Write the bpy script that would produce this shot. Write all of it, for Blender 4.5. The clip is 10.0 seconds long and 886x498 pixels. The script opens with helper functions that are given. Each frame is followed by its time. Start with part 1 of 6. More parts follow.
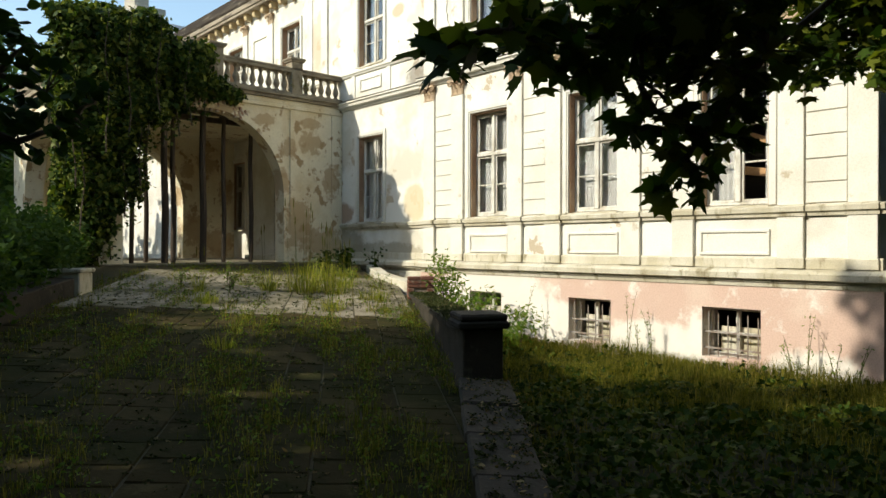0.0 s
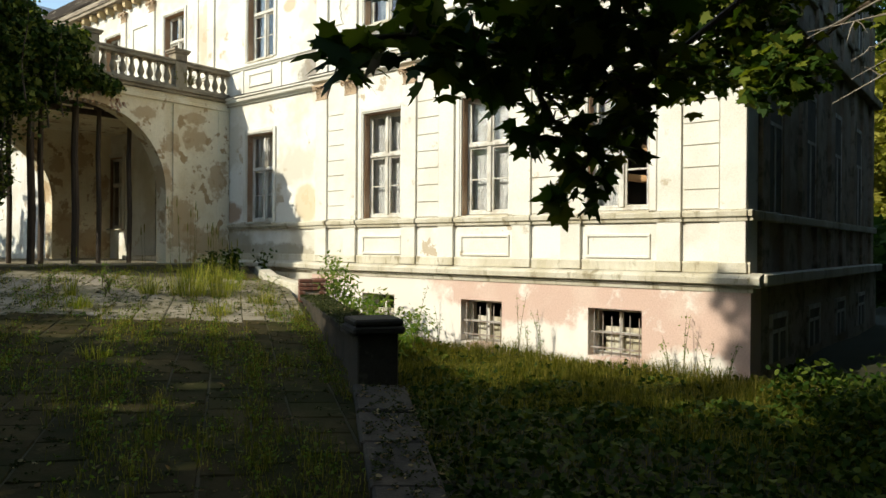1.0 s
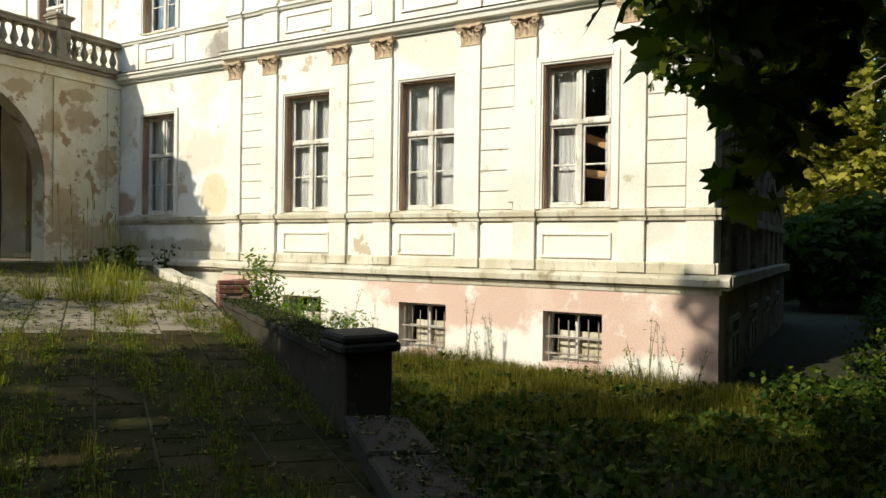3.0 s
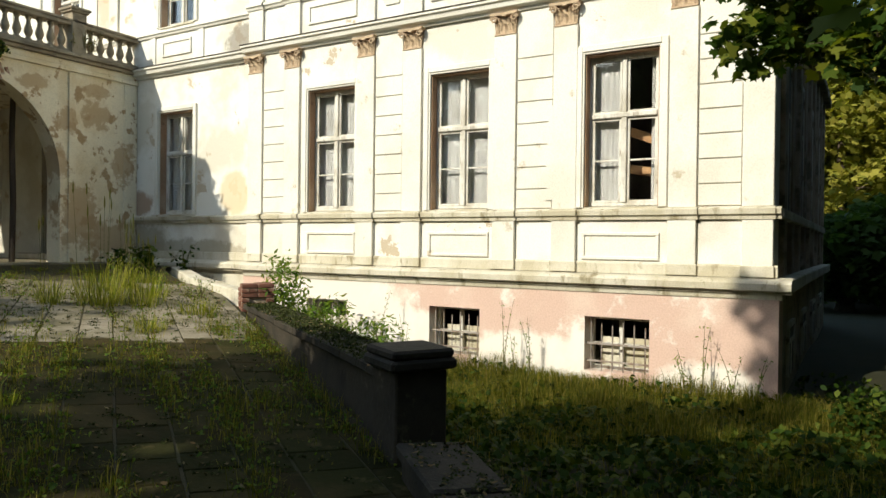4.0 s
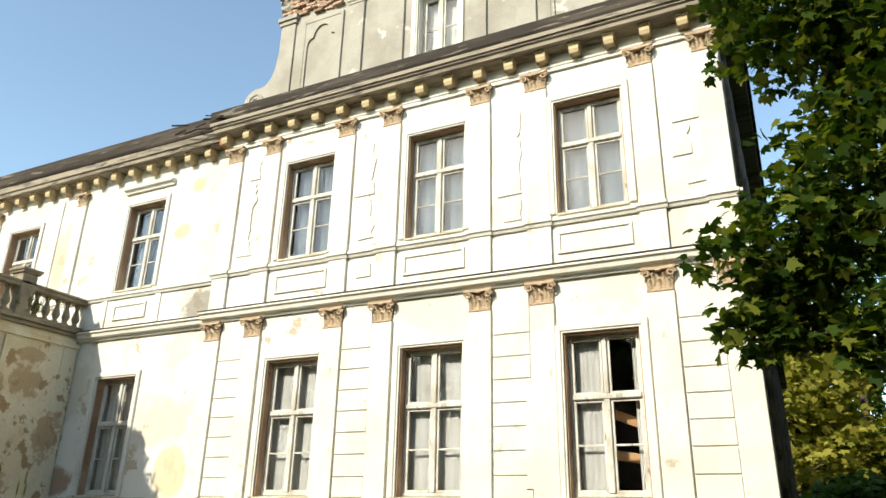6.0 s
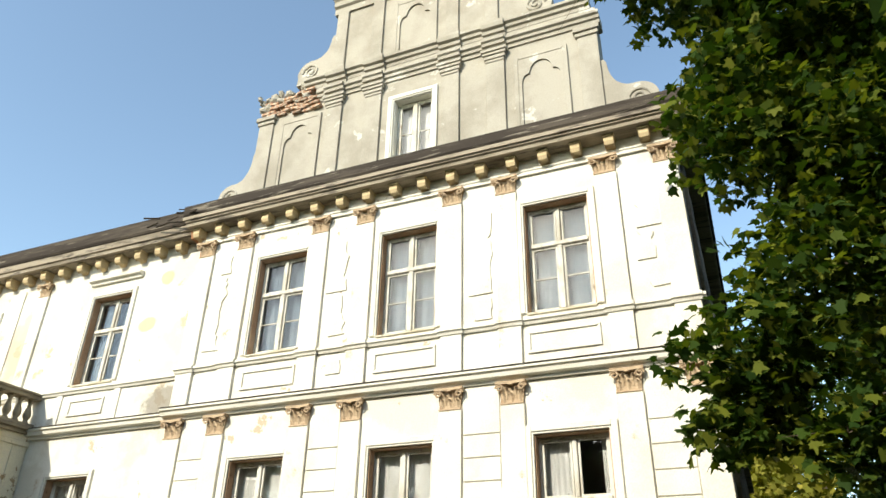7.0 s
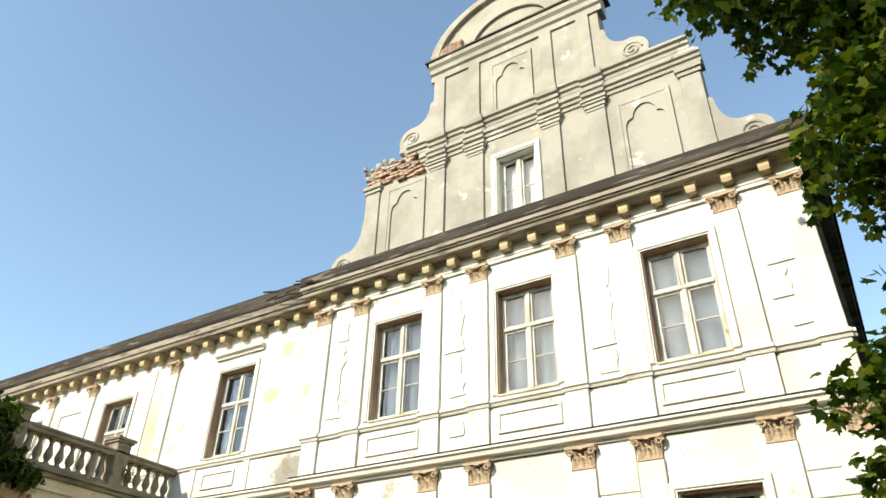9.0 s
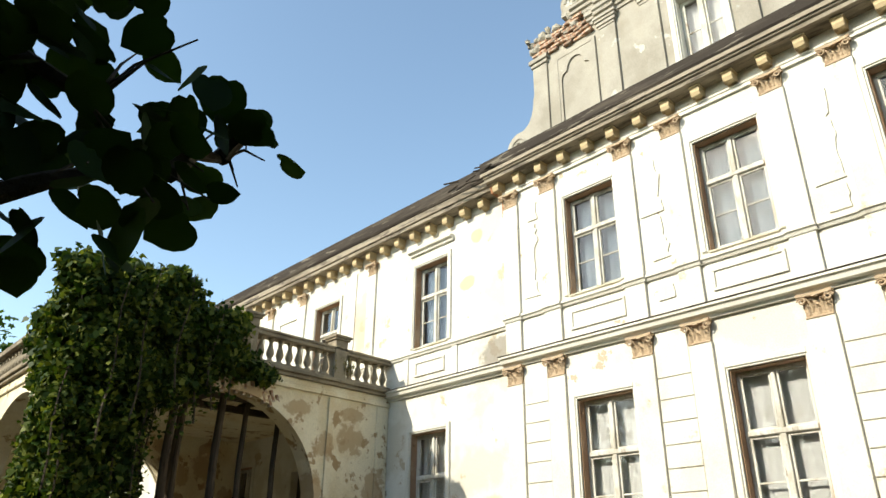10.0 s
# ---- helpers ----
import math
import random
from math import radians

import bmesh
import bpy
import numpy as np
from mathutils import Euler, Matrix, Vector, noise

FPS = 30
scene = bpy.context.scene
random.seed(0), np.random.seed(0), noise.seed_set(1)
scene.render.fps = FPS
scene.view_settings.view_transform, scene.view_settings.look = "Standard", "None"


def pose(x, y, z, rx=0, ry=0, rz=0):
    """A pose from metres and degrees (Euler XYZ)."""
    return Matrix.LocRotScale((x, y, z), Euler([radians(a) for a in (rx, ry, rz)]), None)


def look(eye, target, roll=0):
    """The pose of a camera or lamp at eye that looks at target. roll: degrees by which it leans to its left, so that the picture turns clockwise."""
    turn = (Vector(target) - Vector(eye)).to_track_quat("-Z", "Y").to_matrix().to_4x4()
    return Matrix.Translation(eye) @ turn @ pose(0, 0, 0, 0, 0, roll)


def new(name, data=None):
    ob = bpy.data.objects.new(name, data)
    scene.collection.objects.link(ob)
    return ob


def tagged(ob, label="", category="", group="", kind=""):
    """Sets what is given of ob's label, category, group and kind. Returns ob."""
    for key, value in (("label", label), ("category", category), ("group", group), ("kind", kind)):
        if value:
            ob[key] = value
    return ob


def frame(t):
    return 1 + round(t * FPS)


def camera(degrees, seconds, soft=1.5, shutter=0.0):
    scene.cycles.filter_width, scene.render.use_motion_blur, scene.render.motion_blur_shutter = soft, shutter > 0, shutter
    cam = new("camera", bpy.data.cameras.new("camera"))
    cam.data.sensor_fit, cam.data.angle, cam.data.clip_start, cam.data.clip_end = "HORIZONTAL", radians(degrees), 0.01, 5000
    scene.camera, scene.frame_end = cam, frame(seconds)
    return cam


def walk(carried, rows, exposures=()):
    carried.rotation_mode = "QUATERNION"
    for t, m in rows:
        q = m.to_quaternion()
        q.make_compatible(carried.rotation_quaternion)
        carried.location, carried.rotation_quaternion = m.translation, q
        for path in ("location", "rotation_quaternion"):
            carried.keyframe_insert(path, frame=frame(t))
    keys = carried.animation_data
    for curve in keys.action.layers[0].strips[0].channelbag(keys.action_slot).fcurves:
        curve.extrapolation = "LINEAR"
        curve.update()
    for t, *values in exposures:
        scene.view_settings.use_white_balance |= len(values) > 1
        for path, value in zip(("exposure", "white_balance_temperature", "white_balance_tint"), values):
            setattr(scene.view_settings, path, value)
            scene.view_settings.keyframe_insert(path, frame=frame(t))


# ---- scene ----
cam = camera(63.9, 10.0)
METRES, EYE, TILT, LEAN, TURN = 4.9, 1.867, 0.0, 0.0, -41.9
PATH = [
    (0, (-0.354, -0.245, 1.93), (0.981, 1.244, 1.923), 0.1),
    (0.5, (-0.318, -0.264, 1.938), (1.101, 1.146, 1.934), 0.2),
    (1, (-0.332, -0.16, 1.972), (1.214, 1.108, 1.966), 0.4),
    (1.5, (-0.345, 0.141, 1.964), (1.33, 1.234, 1.958), 0.6),
    (2, (-0.232, 0.581, 1.926), (1.503, 1.577, 1.912), 0.7),
    (2.5, (-0.145, 1.042, 1.964), (1.591, 2.035, 1.951), 0.8),
    (4, (0.39, 2.056, 2.014), (2.107, 3.081, 1.999), 0.7),
    (4.5, (0.593, 2.398, 2.093), (2.279, 3.474, 2.096), 0.8),
    (5, (0.836, 2.609, 2.175), (2.488, 3.713, 2.404), 0.8),
    (5.5, (0.88, 2.73, 2.219), (2.546, 3.731, 2.691), 1.2),
    (6, (0.728, 2.847, 2.293), (2.403, 3.675, 3.005), 1.2),
    (7.5, (0.466, 2.95, 2.228), (2.049, 3.654, 3.227), 1.3),
    (8, (0.388, 3.036, 2.212), (1.938, 3.785, 3.23), 1.2),
    (8.5, (0.389, 3.13, 2.216), (1.875, 3.958, 3.269), 1.2),
    (9, (0.481, 3.286, 2.237), (1.894, 4.176, 3.337), 1.5),
    (9.5, (0.542, 3.55, 2.172), (1.85, 4.6, 3.261), 1.1),
    (10, (0.614, 3.991, 2.045), (1.855, 5.314, 2.887), 0.8),
]
walk(cam, [(t, look(eye, target, roll)) for t, eye, target, roll in PATH], [(0, 0.48, 6850, 7), (2.5, 0.46, 6850, 7), (4.5, 0.54, 6850, 7), (6, 0.66, 6850, 7), (10, 0.72, 6850, 7)])

# ---- light ----
to_sun = Vector((-1.0, 0.33, 0.66)).normalized()
world = bpy.data.worlds.new("sky")
scene.world = world
world.use_nodes = True
wn = world.node_tree
sky = wn.nodes.new("ShaderNodeTexSky")
sky.sky_type = "NISHITA"
sky.sun_disc = False
sky.sun_elevation = math.asin(to_sun.z)
sky.sun_rotation = math.atan2(to_sun.x, to_sun.y)
sky.dust_density = 0.8
sky.air_density = 1.0
sky.ozone_density = 0.5
haze = wn.nodes.new("ShaderNodeMix")
haze.data_type, haze.blend_type = "RGBA", "MULTIPLY"
haze.inputs["Factor"].default_value = 1.0
haze.inputs[7].default_value = (0.975, 1.02, 0.99, 1)
wn.links.new(sky.outputs[0], haze.inputs[6])
wn.links.new(haze.outputs[2], wn.nodes["Background"].inputs[0])
wn.nodes["Background"].inputs[1].default_value = 0.19
sun = new("sun", bpy.data.lights.new("sun", "SUN"))
sun.data.energy = 3.9
sun.data.angle = radians(0.53)
sun.data.color = (1.0, 0.955, 0.86)
sun.matrix_world = look((0, 0, 40), Vector((0, 0, 40)) - to_sun)

# ---- materials ----


def nodes_of(name, rough=0.8, metal=0.0, spec=0.3):
    m = bpy.data.materials.new(name)
    m.use_nodes = True
    nt = m.node_tree
    p = nt.nodes["Principled BSDF"]
    p.inputs["Roughness"].default_value = rough
    p.inputs["Metallic"].default_value = metal
    p.inputs["Specular IOR Level"].default_value = spec
    return m, nt, p


def noise_tex(nt, scale, detail=4.0, rough=0.6, stretch=(1, 1, 1), offset=0.0):
    co = nt.nodes.new("ShaderNodeTexCoord")
    mp = nt.nodes.new("ShaderNodeMapping")
    mp.inputs["Scale"].default_value = stretch
    mp.inputs["Location"].default_value = (offset, offset * 0.7, offset * 1.3)
    t = nt.nodes.new("ShaderNodeTexNoise")
    t.inputs["Scale"].default_value = scale
    t.inputs["Detail"].default_value = detail
    t.inputs["Roughness"].default_value = rough
    nt.links.new(co.outputs["Object"], mp.inputs[0])
    nt.links.new(mp.outputs[0], t.inputs["Vector"])
    return t.outputs["Fac"]


def ramp(nt, fac, lo, hi):
    r = nt.nodes.new("ShaderNodeMapRange")
    r.inputs["From Min"].default_value = lo
    r.inputs["From Max"].default_value = hi
    nt.links.new(fac, r.inputs["Value"])
    return r.outputs["Result"]


def blend(nt, fac, a, b):
    m = nt.nodes.new("ShaderNodeMix")
    m.data_type = "RGBA"
    if isinstance(fac, float):
        m.inputs["Factor"].default_value = fac
    else:
        nt.links.new(fac, m.inputs["Factor"])
    for k, v in ((6, a), (7, b)):
        if isinstance(v, tuple):
            m.inputs[k].default_value = (*v, 1)
        else:
            nt.links.new(v, m.inputs[k])
    return m.outputs[2]


def bump(nt, p, fac, strength, dist=0.01):
    b = nt.nodes.new("ShaderNodeBump")
    b.inputs["Strength"].default_value = strength
    b.inputs["Distance"].default_value = dist
    nt.links.new(fac, b.inputs["Height"])
    nt.links.new(b.outputs[0], p.inputs["Normal"])


def surface(name, base, second, third, rough=0.85, big=0.5, mid=2.5, fine=40.0, stretch=(1, 1, 1), lo=0.48, hi=0.62, bumps=0.14, third_lo=0.60, third_hi=0.68, metal=0.0, spec=0.3):
    """Base colour with large stains, patches with an edge of their own, and fine grain."""
    m, nt, p = nodes_of(name, rough, metal, spec)
    c = blend(nt, ramp(nt, noise_tex(nt, big, 5, 0.6, stretch), lo, hi), base, second)
    c = blend(nt, ramp(nt, noise_tex(nt, mid, 6, 0.65, stretch, 3.1), third_lo, third_hi), c, third)
    grain = noise_tex(nt, fine, 3, 0.7, (1, 1, 1), 7.7)
    c2 = nt.nodes.new("ShaderNodeMix")
    c2.data_type, c2.blend_type = "RGBA", "MULTIPLY"
    c2.inputs["Factor"].default_value = 0.22
    g = nt.nodes.new("ShaderNodeCombineColor")
    r = ramp(nt, grain, 0.2, 0.6)
    for i in range(3):
        nt.links.new(r, g.inputs[i])
    nt.links.new(c, c2.inputs[6])
    nt.links.new(g.outputs[0], c2.inputs[7])
    nt.links.new(c2.outputs[2], p.inputs["Base Color"])
    bump(nt, p, grain, bumps)
    return m


PLASTER = surface("plaster_cream", (0.75, 0.73, 0.655), (0.62, 0.585, 0.50), (0.47, 0.39, 0.28), big=0.8, mid=1.5, lo=0.44, hi=0.60, third_lo=0.63, third_hi=0.65, bumps=0.35)
TRIM = surface("plaster_trim", (0.71, 0.685, 0.60), (0.635, 0.60, 0.51), (0.47, 0.40, 0.29), big=0.9, mid=1.8, lo=0.46, hi=0.62, third_lo=0.64, third_hi=0.70, bumps=0.25)
STAINED = surface("stained_stone", (0.60, 0.56, 0.45), (0.47, 0.42, 0.30), (0.27, 0.23, 0.14), big=1.1, mid=3.0, stretch=(1, 1.3, 0.5), third_lo=0.56, third_hi=0.66, lo=0.42, hi=0.58, bumps=0.5)
PINK = surface("pink_plaster", (0.58, 0.41, 0.33), (0.63, 0.48, 0.39), (0.72, 0.68, 0.60), big=0.9, mid=1.1, third_lo=0.55, third_hi=0.63, bumps=0.3)
GABLE = surface("gable_plaster", (0.385, 0.355, 0.295), (0.30, 0.272, 0.22), (0.52, 0.50, 0.44), big=0.9, mid=1.6, lo=0.44, hi=0.62, third_lo=0.62, third_hi=0.66, bumps=0.3)
PORCH = surface("porch_plaster", (0.80, 0.72, 0.53), (0.70, 0.585, 0.37), (0.42, 0.29, 0.155), big=0.8, mid=2.4, third_lo=0.57, third_hi=0.60, stretch=(1, 1, 0.8), bumps=0.5)
CAPITAL = surface("sandstone_capital", (0.48, 0.36, 0.235), (0.34, 0.23, 0.14), (0.60, 0.52, 0.39), big=7, mid=14, bumps=0.9)
MODIL = surface("modillion_stone", (0.55, 0.43, 0.25), (0.42, 0.31, 0.17), (0.30, 0.22, 0.13), big=2, mid=5)
BALUST = surface("balustrade_stone", (0.31, 0.26, 0.18), (0.20, 0.165, 0.115), (0.44, 0.39, 0.29), big=2, mid=5, bumps=0.6)
BRICK = surface("bare_brick", (0.36, 0.20, 0.12), (0.27, 0.145, 0.09), (0.47, 0.39, 0.30), big=4, mid=9, third_lo=0.46, third_hi=0.56, bumps=0.8)
DARKBRICK = surface("sooty_brick", (0.20, 0.085, 0.055), (0.13, 0.06, 0.04), (0.26, 0.17, 0.12), big=4, mid=9, third_lo=0.56, third_hi=0.64, bumps=0.8)
MORTAR = surface("old_mortar", (0.42, 0.34, 0.25), (0.32, 0.25, 0.18), (0.24, 0.18, 0.13), big=3, mid=8, bumps=0.8)
ROOFING = surface("roof_metal", (0.05, 0.042, 0.035), (0.09, 0.075, 0.06), (0.20, 0.175, 0.14), rough=0.9, big=2, mid=4, spec=0.05, stretch=(3, 0.25, 3), third_lo=0.58, third_hi=0.64)
SLATE = surface("slate_roof", (0.16, 0.18, 0.20), (0.11, 0.12, 0.14), (0.22, 0.22, 0.22), rough=0.5, big=1, mid=4)
FASCIA = surface("fascia_board", (0.33, 0.28, 0.21), (0.20, 0.165, 0.12), (0.11, 0.09, 0.07), big=2.5, mid=4, stretch=(2, 0.3, 2), third_lo=0.54, third_hi=0.62, bumps=0.6)
REVEAL = surface("window_reveal", (0.36, 0.22, 0.13), (0.46, 0.32, 0.21), (0.24, 0.14, 0.08), big=2, mid=4)
WOODWHITE = surface("weathered_white_wood", (0.62, 0.60, 0.53), (0.45, 0.41, 0.33), (0.26, 0.21, 0.15), big=4, mid=9, stretch=(1, 1, 0.4), third_lo=0.58, third_hi=0.66)
WOODDARK = surface("dark_wood_post", (0.055, 0.040, 0.028), (0.09, 0.065, 0.042), (0.03, 0.022, 0.016), big=2, mid=6, stretch=(3, 3, 0.5))
PLANK = surface("raw_plank", (0.42, 0.25, 0.12), (0.34, 0.19, 0.09), (0.25, 0.13, 0.06), big=3, mid=9, stretch=(1, 0.2, 1))
# copy of the plaster for the end wall, darkened to stand for shade
ENDWALL = surface("shaded_plaster", (0.40, 0.33, 0.245), (0.28, 0.21, 0.15), (0.18, 0.15, 0.10), big=0.8, mid=2.2, third_lo=0.52, third_hi=0.62, bumps=0.4)
# blue of the cloth stands in for sky mirrored in the upper panes
SHEER = surface("sky_tinted_net_curtain", (0.17, 0.23, 0.29), (0.31, 0.37, 0.43), (0.11, 0.15, 0.19), rough=0.9, big=1.6, mid=3, stretch=(1, 1.6, 0.5))
CURTAIN = surface("white_curtain", (0.88, 0.87, 0.84), (0.82, 0.80, 0.76), (0.72, 0.70, 0.64), rough=0.9, big=2, mid=4)
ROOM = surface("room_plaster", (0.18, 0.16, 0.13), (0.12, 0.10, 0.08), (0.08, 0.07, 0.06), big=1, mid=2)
IRON = surface("rusty_iron", (0.34, 0.30, 0.26), (0.20, 0.14, 0.10), (0.45, 0.43, 0.40), rough=0.55, big=6, mid=20, metal=0.3)
RUST = surface("rusted_pipe", (0.36, 0.16, 0.07), (0.42, 0.24, 0.13), (0.2, 0.09, 0.05), rough=0.7, big=4, mid=10)
ZINC = surface("painted_pipe", (0.60, 0.56, 0.47), (0.46, 0.42, 0.34), (0.3, 0.24, 0.18), rough=0.6, big=2, mid=6)
# FLAG is darkened for the shaded drive, PALEFLAG paled for the sunlit court
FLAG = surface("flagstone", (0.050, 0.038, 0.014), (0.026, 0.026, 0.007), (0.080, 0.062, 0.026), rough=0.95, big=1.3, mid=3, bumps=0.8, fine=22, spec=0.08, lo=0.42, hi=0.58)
PALEFLAG = surface("pale_flagstone", (0.29, 0.25, 0.18), (0.16, 0.14, 0.085), (0.36, 0.32, 0.24), rough=0.95, big=1.2, mid=4, bumps=0.6, fine=30, spec=0.1, lo=0.42, hi=0.56)
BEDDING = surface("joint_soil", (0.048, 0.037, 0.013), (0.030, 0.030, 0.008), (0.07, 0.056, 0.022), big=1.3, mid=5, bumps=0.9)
SOIL = surface("lawn_soil", (0.035, 0.034, 0.014), (0.025, 0.028, 0.01), (0.05, 0.04, 0.02), big=0.7, mid=4, bumps=0.9)
# stone set near black, taking in moss and the pier's shaded side
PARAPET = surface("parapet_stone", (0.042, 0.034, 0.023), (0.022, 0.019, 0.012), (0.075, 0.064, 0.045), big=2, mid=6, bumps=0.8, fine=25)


def vary(m, amount):
    """Each separate piece a little lighter or darker."""
    nt = m.node_tree
    p = nt.nodes["Principled BSDF"]
    src = p.inputs["Base Color"].links[0].from_socket
    info = nt.nodes.new("ShaderNodeObjectInfo")
    hsv = nt.nodes.new("ShaderNodeHueSaturation")
    mr = nt.nodes.new("ShaderNodeMapRange")
    mr.inputs["To Min"].default_value, mr.inputs["To Max"].default_value = 1 - amount, 1 + amount
    nt.links.new(info.outputs["Random"], mr.inputs["Value"])
    nt.links.new(mr.outputs["Result"], hsv.inputs["Value"])
    nt.links.new(src, hsv.inputs["Color"])
    nt.links.new(hsv.outputs[0], p.inputs["Base Color"])


def stain(m, centre, size, colour, strength, rag=0.5, across=False):
    """A blot on a wall that faces x, or y with across: an ellipse round (y or x, z) with a ragged rim."""
    nt = m.node_tree
    p = nt.nodes["Principled BSDF"]
    src = p.inputs["Base Color"].links[0].from_socket
    co = nt.nodes.new("ShaderNodeTexCoord")
    mp = nt.nodes.new("ShaderNodeMapping")
    a, b = -centre[0] / size[0], 1 / size[0]
    mp.inputs["Location"].default_value = (a, 0, -centre[1] / size[1]) if across else (0, a, -centre[1] / size[1])
    mp.inputs["Scale"].default_value = (b, 0, 1 / size[1]) if across else (0, b, 1 / size[1])
    ln = nt.nodes.new("ShaderNodeVectorMath")
    ln.operation = "LENGTH"
    nt.links.new(co.outputs["Object"], mp.inputs[0])
    nt.links.new(mp.outputs[0], ln.inputs[0])
    ad = nt.nodes.new("ShaderNodeMath")
    ad.operation = "MULTIPLY_ADD"
    nt.links.new(noise_tex(nt, 3.6, 8, 0.72, (1, 1, 1), centre[0]), ad.inputs[0])
    ad.inputs[1].default_value = rag * 2
    nt.links.new(ln.outputs["Value"], ad.inputs[2])
    f = nt.nodes.new("ShaderNodeMapRange")
    f.inputs["From Min"].default_value, f.inputs["From Max"].default_value = 1.0 + rag, 0.75 + rag
    f.inputs["To Max"].default_value = strength
    nt.links.new(ad.outputs[0], f.inputs["Value"])
    nt.links.new(blend(nt, f.outputs["Result"], src, colour), p.inputs["Base Color"])


WHITE_BLOOM = (0.72, 0.68, 0.60)
for cy, cz, ry, rz in ((6.8, 0.2, 1.3, 0.45), (10.8, 0.7, 2.0, 0.9), (4.0, 0.0, 0.8, 0.4), (9.0, 0.4, 0.9, 0.5), (5.6, 0.5, 0.5, 0.3)):
    stain(PINK, (cy, cz), (ry, rz), WHITE_BLOOM, 0.85, 0.5)
for cx, cz, rx, rz in ((4.5, 3.85, 0.4, 0.2), (5.85, 3.9, 0.35, 0.16), (5.9, 3.35, 0.4, 0.4), (5.2, 3.1, 0.3, 0.3), (6.6, 2.4, 0.3, 0.6), (5.5, 1.0, 0.5, 0.8), (6.3, 0.5, 0.7, 0.5), (5.0, 2.2, 0.22, 0.4), (3.3, 4.0, 0.5, 0.15)):
    stain(PORCH, (cx, cz), (rx, rz), (0.44, 0.31, 0.17), 0.8, 1.6, True)
vary(FLAG, 0.25)
vary(BRICK, 0.3)
vary(DARKBRICK, 0.3)
vary(PARAPET, 0.2)
RECESSED = surface("plaster_recess", (0.75, 0.73, 0.655), (0.62, 0.58, 0.48), (0.50, 0.42, 0.30), big=0.9, mid=1.6, lo=0.44, hi=0.58, third_lo=0.61, third_hi=0.635, bumps=0.35)
stain(RECESSED, (13.5, 6.3), (0.8, 0.5), (0.20, 0.175, 0.14), 0.75, 0.7)
stain(RECESSED, (13.9, 3.05), (0.5, 0.55), (0.60, 0.49, 0.32), 0.85, 0.35)
stain(RECESSED, (17.2, 2.9), (0.6, 0.35), (0.30, 0.17, 0.09), 0.8)
stain(RECESSED, (17.1, 1.9), (1.2, 0.6), (0.24, 0.20, 0.13), 0.7)
stain(RECESSED, (15.4, 1.75), (2.4, 0.32), (0.30, 0.26, 0.18), 0.7, 0.7)
stain(RECESSED, (14.6, 8.2), (0.3, 0.2), (0.48, 0.36, 0.22), 0.8, 0.4)
stain(RECESSED, (14.3, 9.3), (0.22, 0.2), (0.50, 0.38, 0.22), 0.8, 0.3)
stain(RECESSED, (18.5, 8.2), (0.5, 1.0), (0.50, 0.36, 0.24), 0.6, 0.6)
BARK = surface("tree_bark", (0.10, 0.075, 0.05), (0.06, 0.045, 0.03), (0.14, 0.12, 0.09), big=3, mid=12, stretch=(2, 2, 0.4), bumps=1.0)
DEADWOOD = surface("dead_twig", (0.30, 0.26, 0.20), (0.20, 0.17, 0.13), (0.38, 0.35, 0.29), big=4, mid=12)
STEM = surface("plant_stem", (0.12, 0.11, 0.04), (0.08, 0.08, 0.03), (0.16, 0.12, 0.06), big=4, mid=12)


def leaf_material(name, a, b, c, trans=0.35, rough=0.5):
    m, nt, p = nodes_of(name, rough + 0.1, 0.0, 0.07)
    geo = nt.nodes.new("ShaderNodeNewGeometry")
    cr = nt.nodes.new("ShaderNodeValToRGB")
    cr.color_ramp.elements[0].color = (*a, 1)
    cr.color_ramp.elements[1].color = (*c, 1)
    e = cr.color_ramp.elements.new(0.55)
    e.color = (*b, 1)
    nt.links.new(geo.outputs["Random Per Island"], cr.inputs[0])
    nt.links.new(cr.outputs[0], p.inputs["Base Color"])
    tr = nt.nodes.new("ShaderNodeBsdfTranslucent")
    bright = nt.nodes.new("ShaderNodeMix")
    bright.data_type, bright.blend_type = "RGBA", "MULTIPLY"
    bright.inputs["Factor"].default_value = 1.0
    nt.links.new(cr.outputs[0], bright.inputs[6])
    bright.inputs[7].default_value = (1.5, 1.6, 0.6, 1)
    nt.links.new(bright.outputs[2], tr.inputs[0])
    mix = nt.nodes.new("ShaderNodeMixShader")
    mix.inputs[0].default_value = trans
    nt.links.new(p.outputs[0], mix.inputs[1])
    nt.links.new(tr.outputs[0], mix.inputs[2])
    nt.links.new(mix.outputs[0], nt.nodes["Material Output"].inputs[0])
    return m


MAPLE = leaf_material("maple_leaf", (0.018, 0.040, 0.007), (0.038, 0.068, 0.010), (0.15, 0.165, 0.022), 0.36)
LIME = leaf_material("lime_leaf", (0.016, 0.036, 0.008), (0.026, 0.05, 0.011), (0.05, 0.085, 0.018), 0.18)
IVY = leaf_material("ivy_leaf", (0.016, 0.036, 0.007), (0.042, 0.07, 0.013), (0.19, 0.21, 0.042), 0.25, 0.35)
YELLOWISH = leaf_material("linden_leaf", (0.14, 0.15, 0.022), (0.23, 0.215, 0.035), (0.34, 0.30, 0.06))
FARGREEN = leaf_material("far_leaf", (0.03, 0.06, 0.015), (0.05, 0.09, 0.02), (0.08, 0.12, 0.03))
GRASS = leaf_material("grass_blade", (0.044, 0.060, 0.006), (0.095, 0.098, 0.010), (0.29, 0.235, 0.055), 0.4)
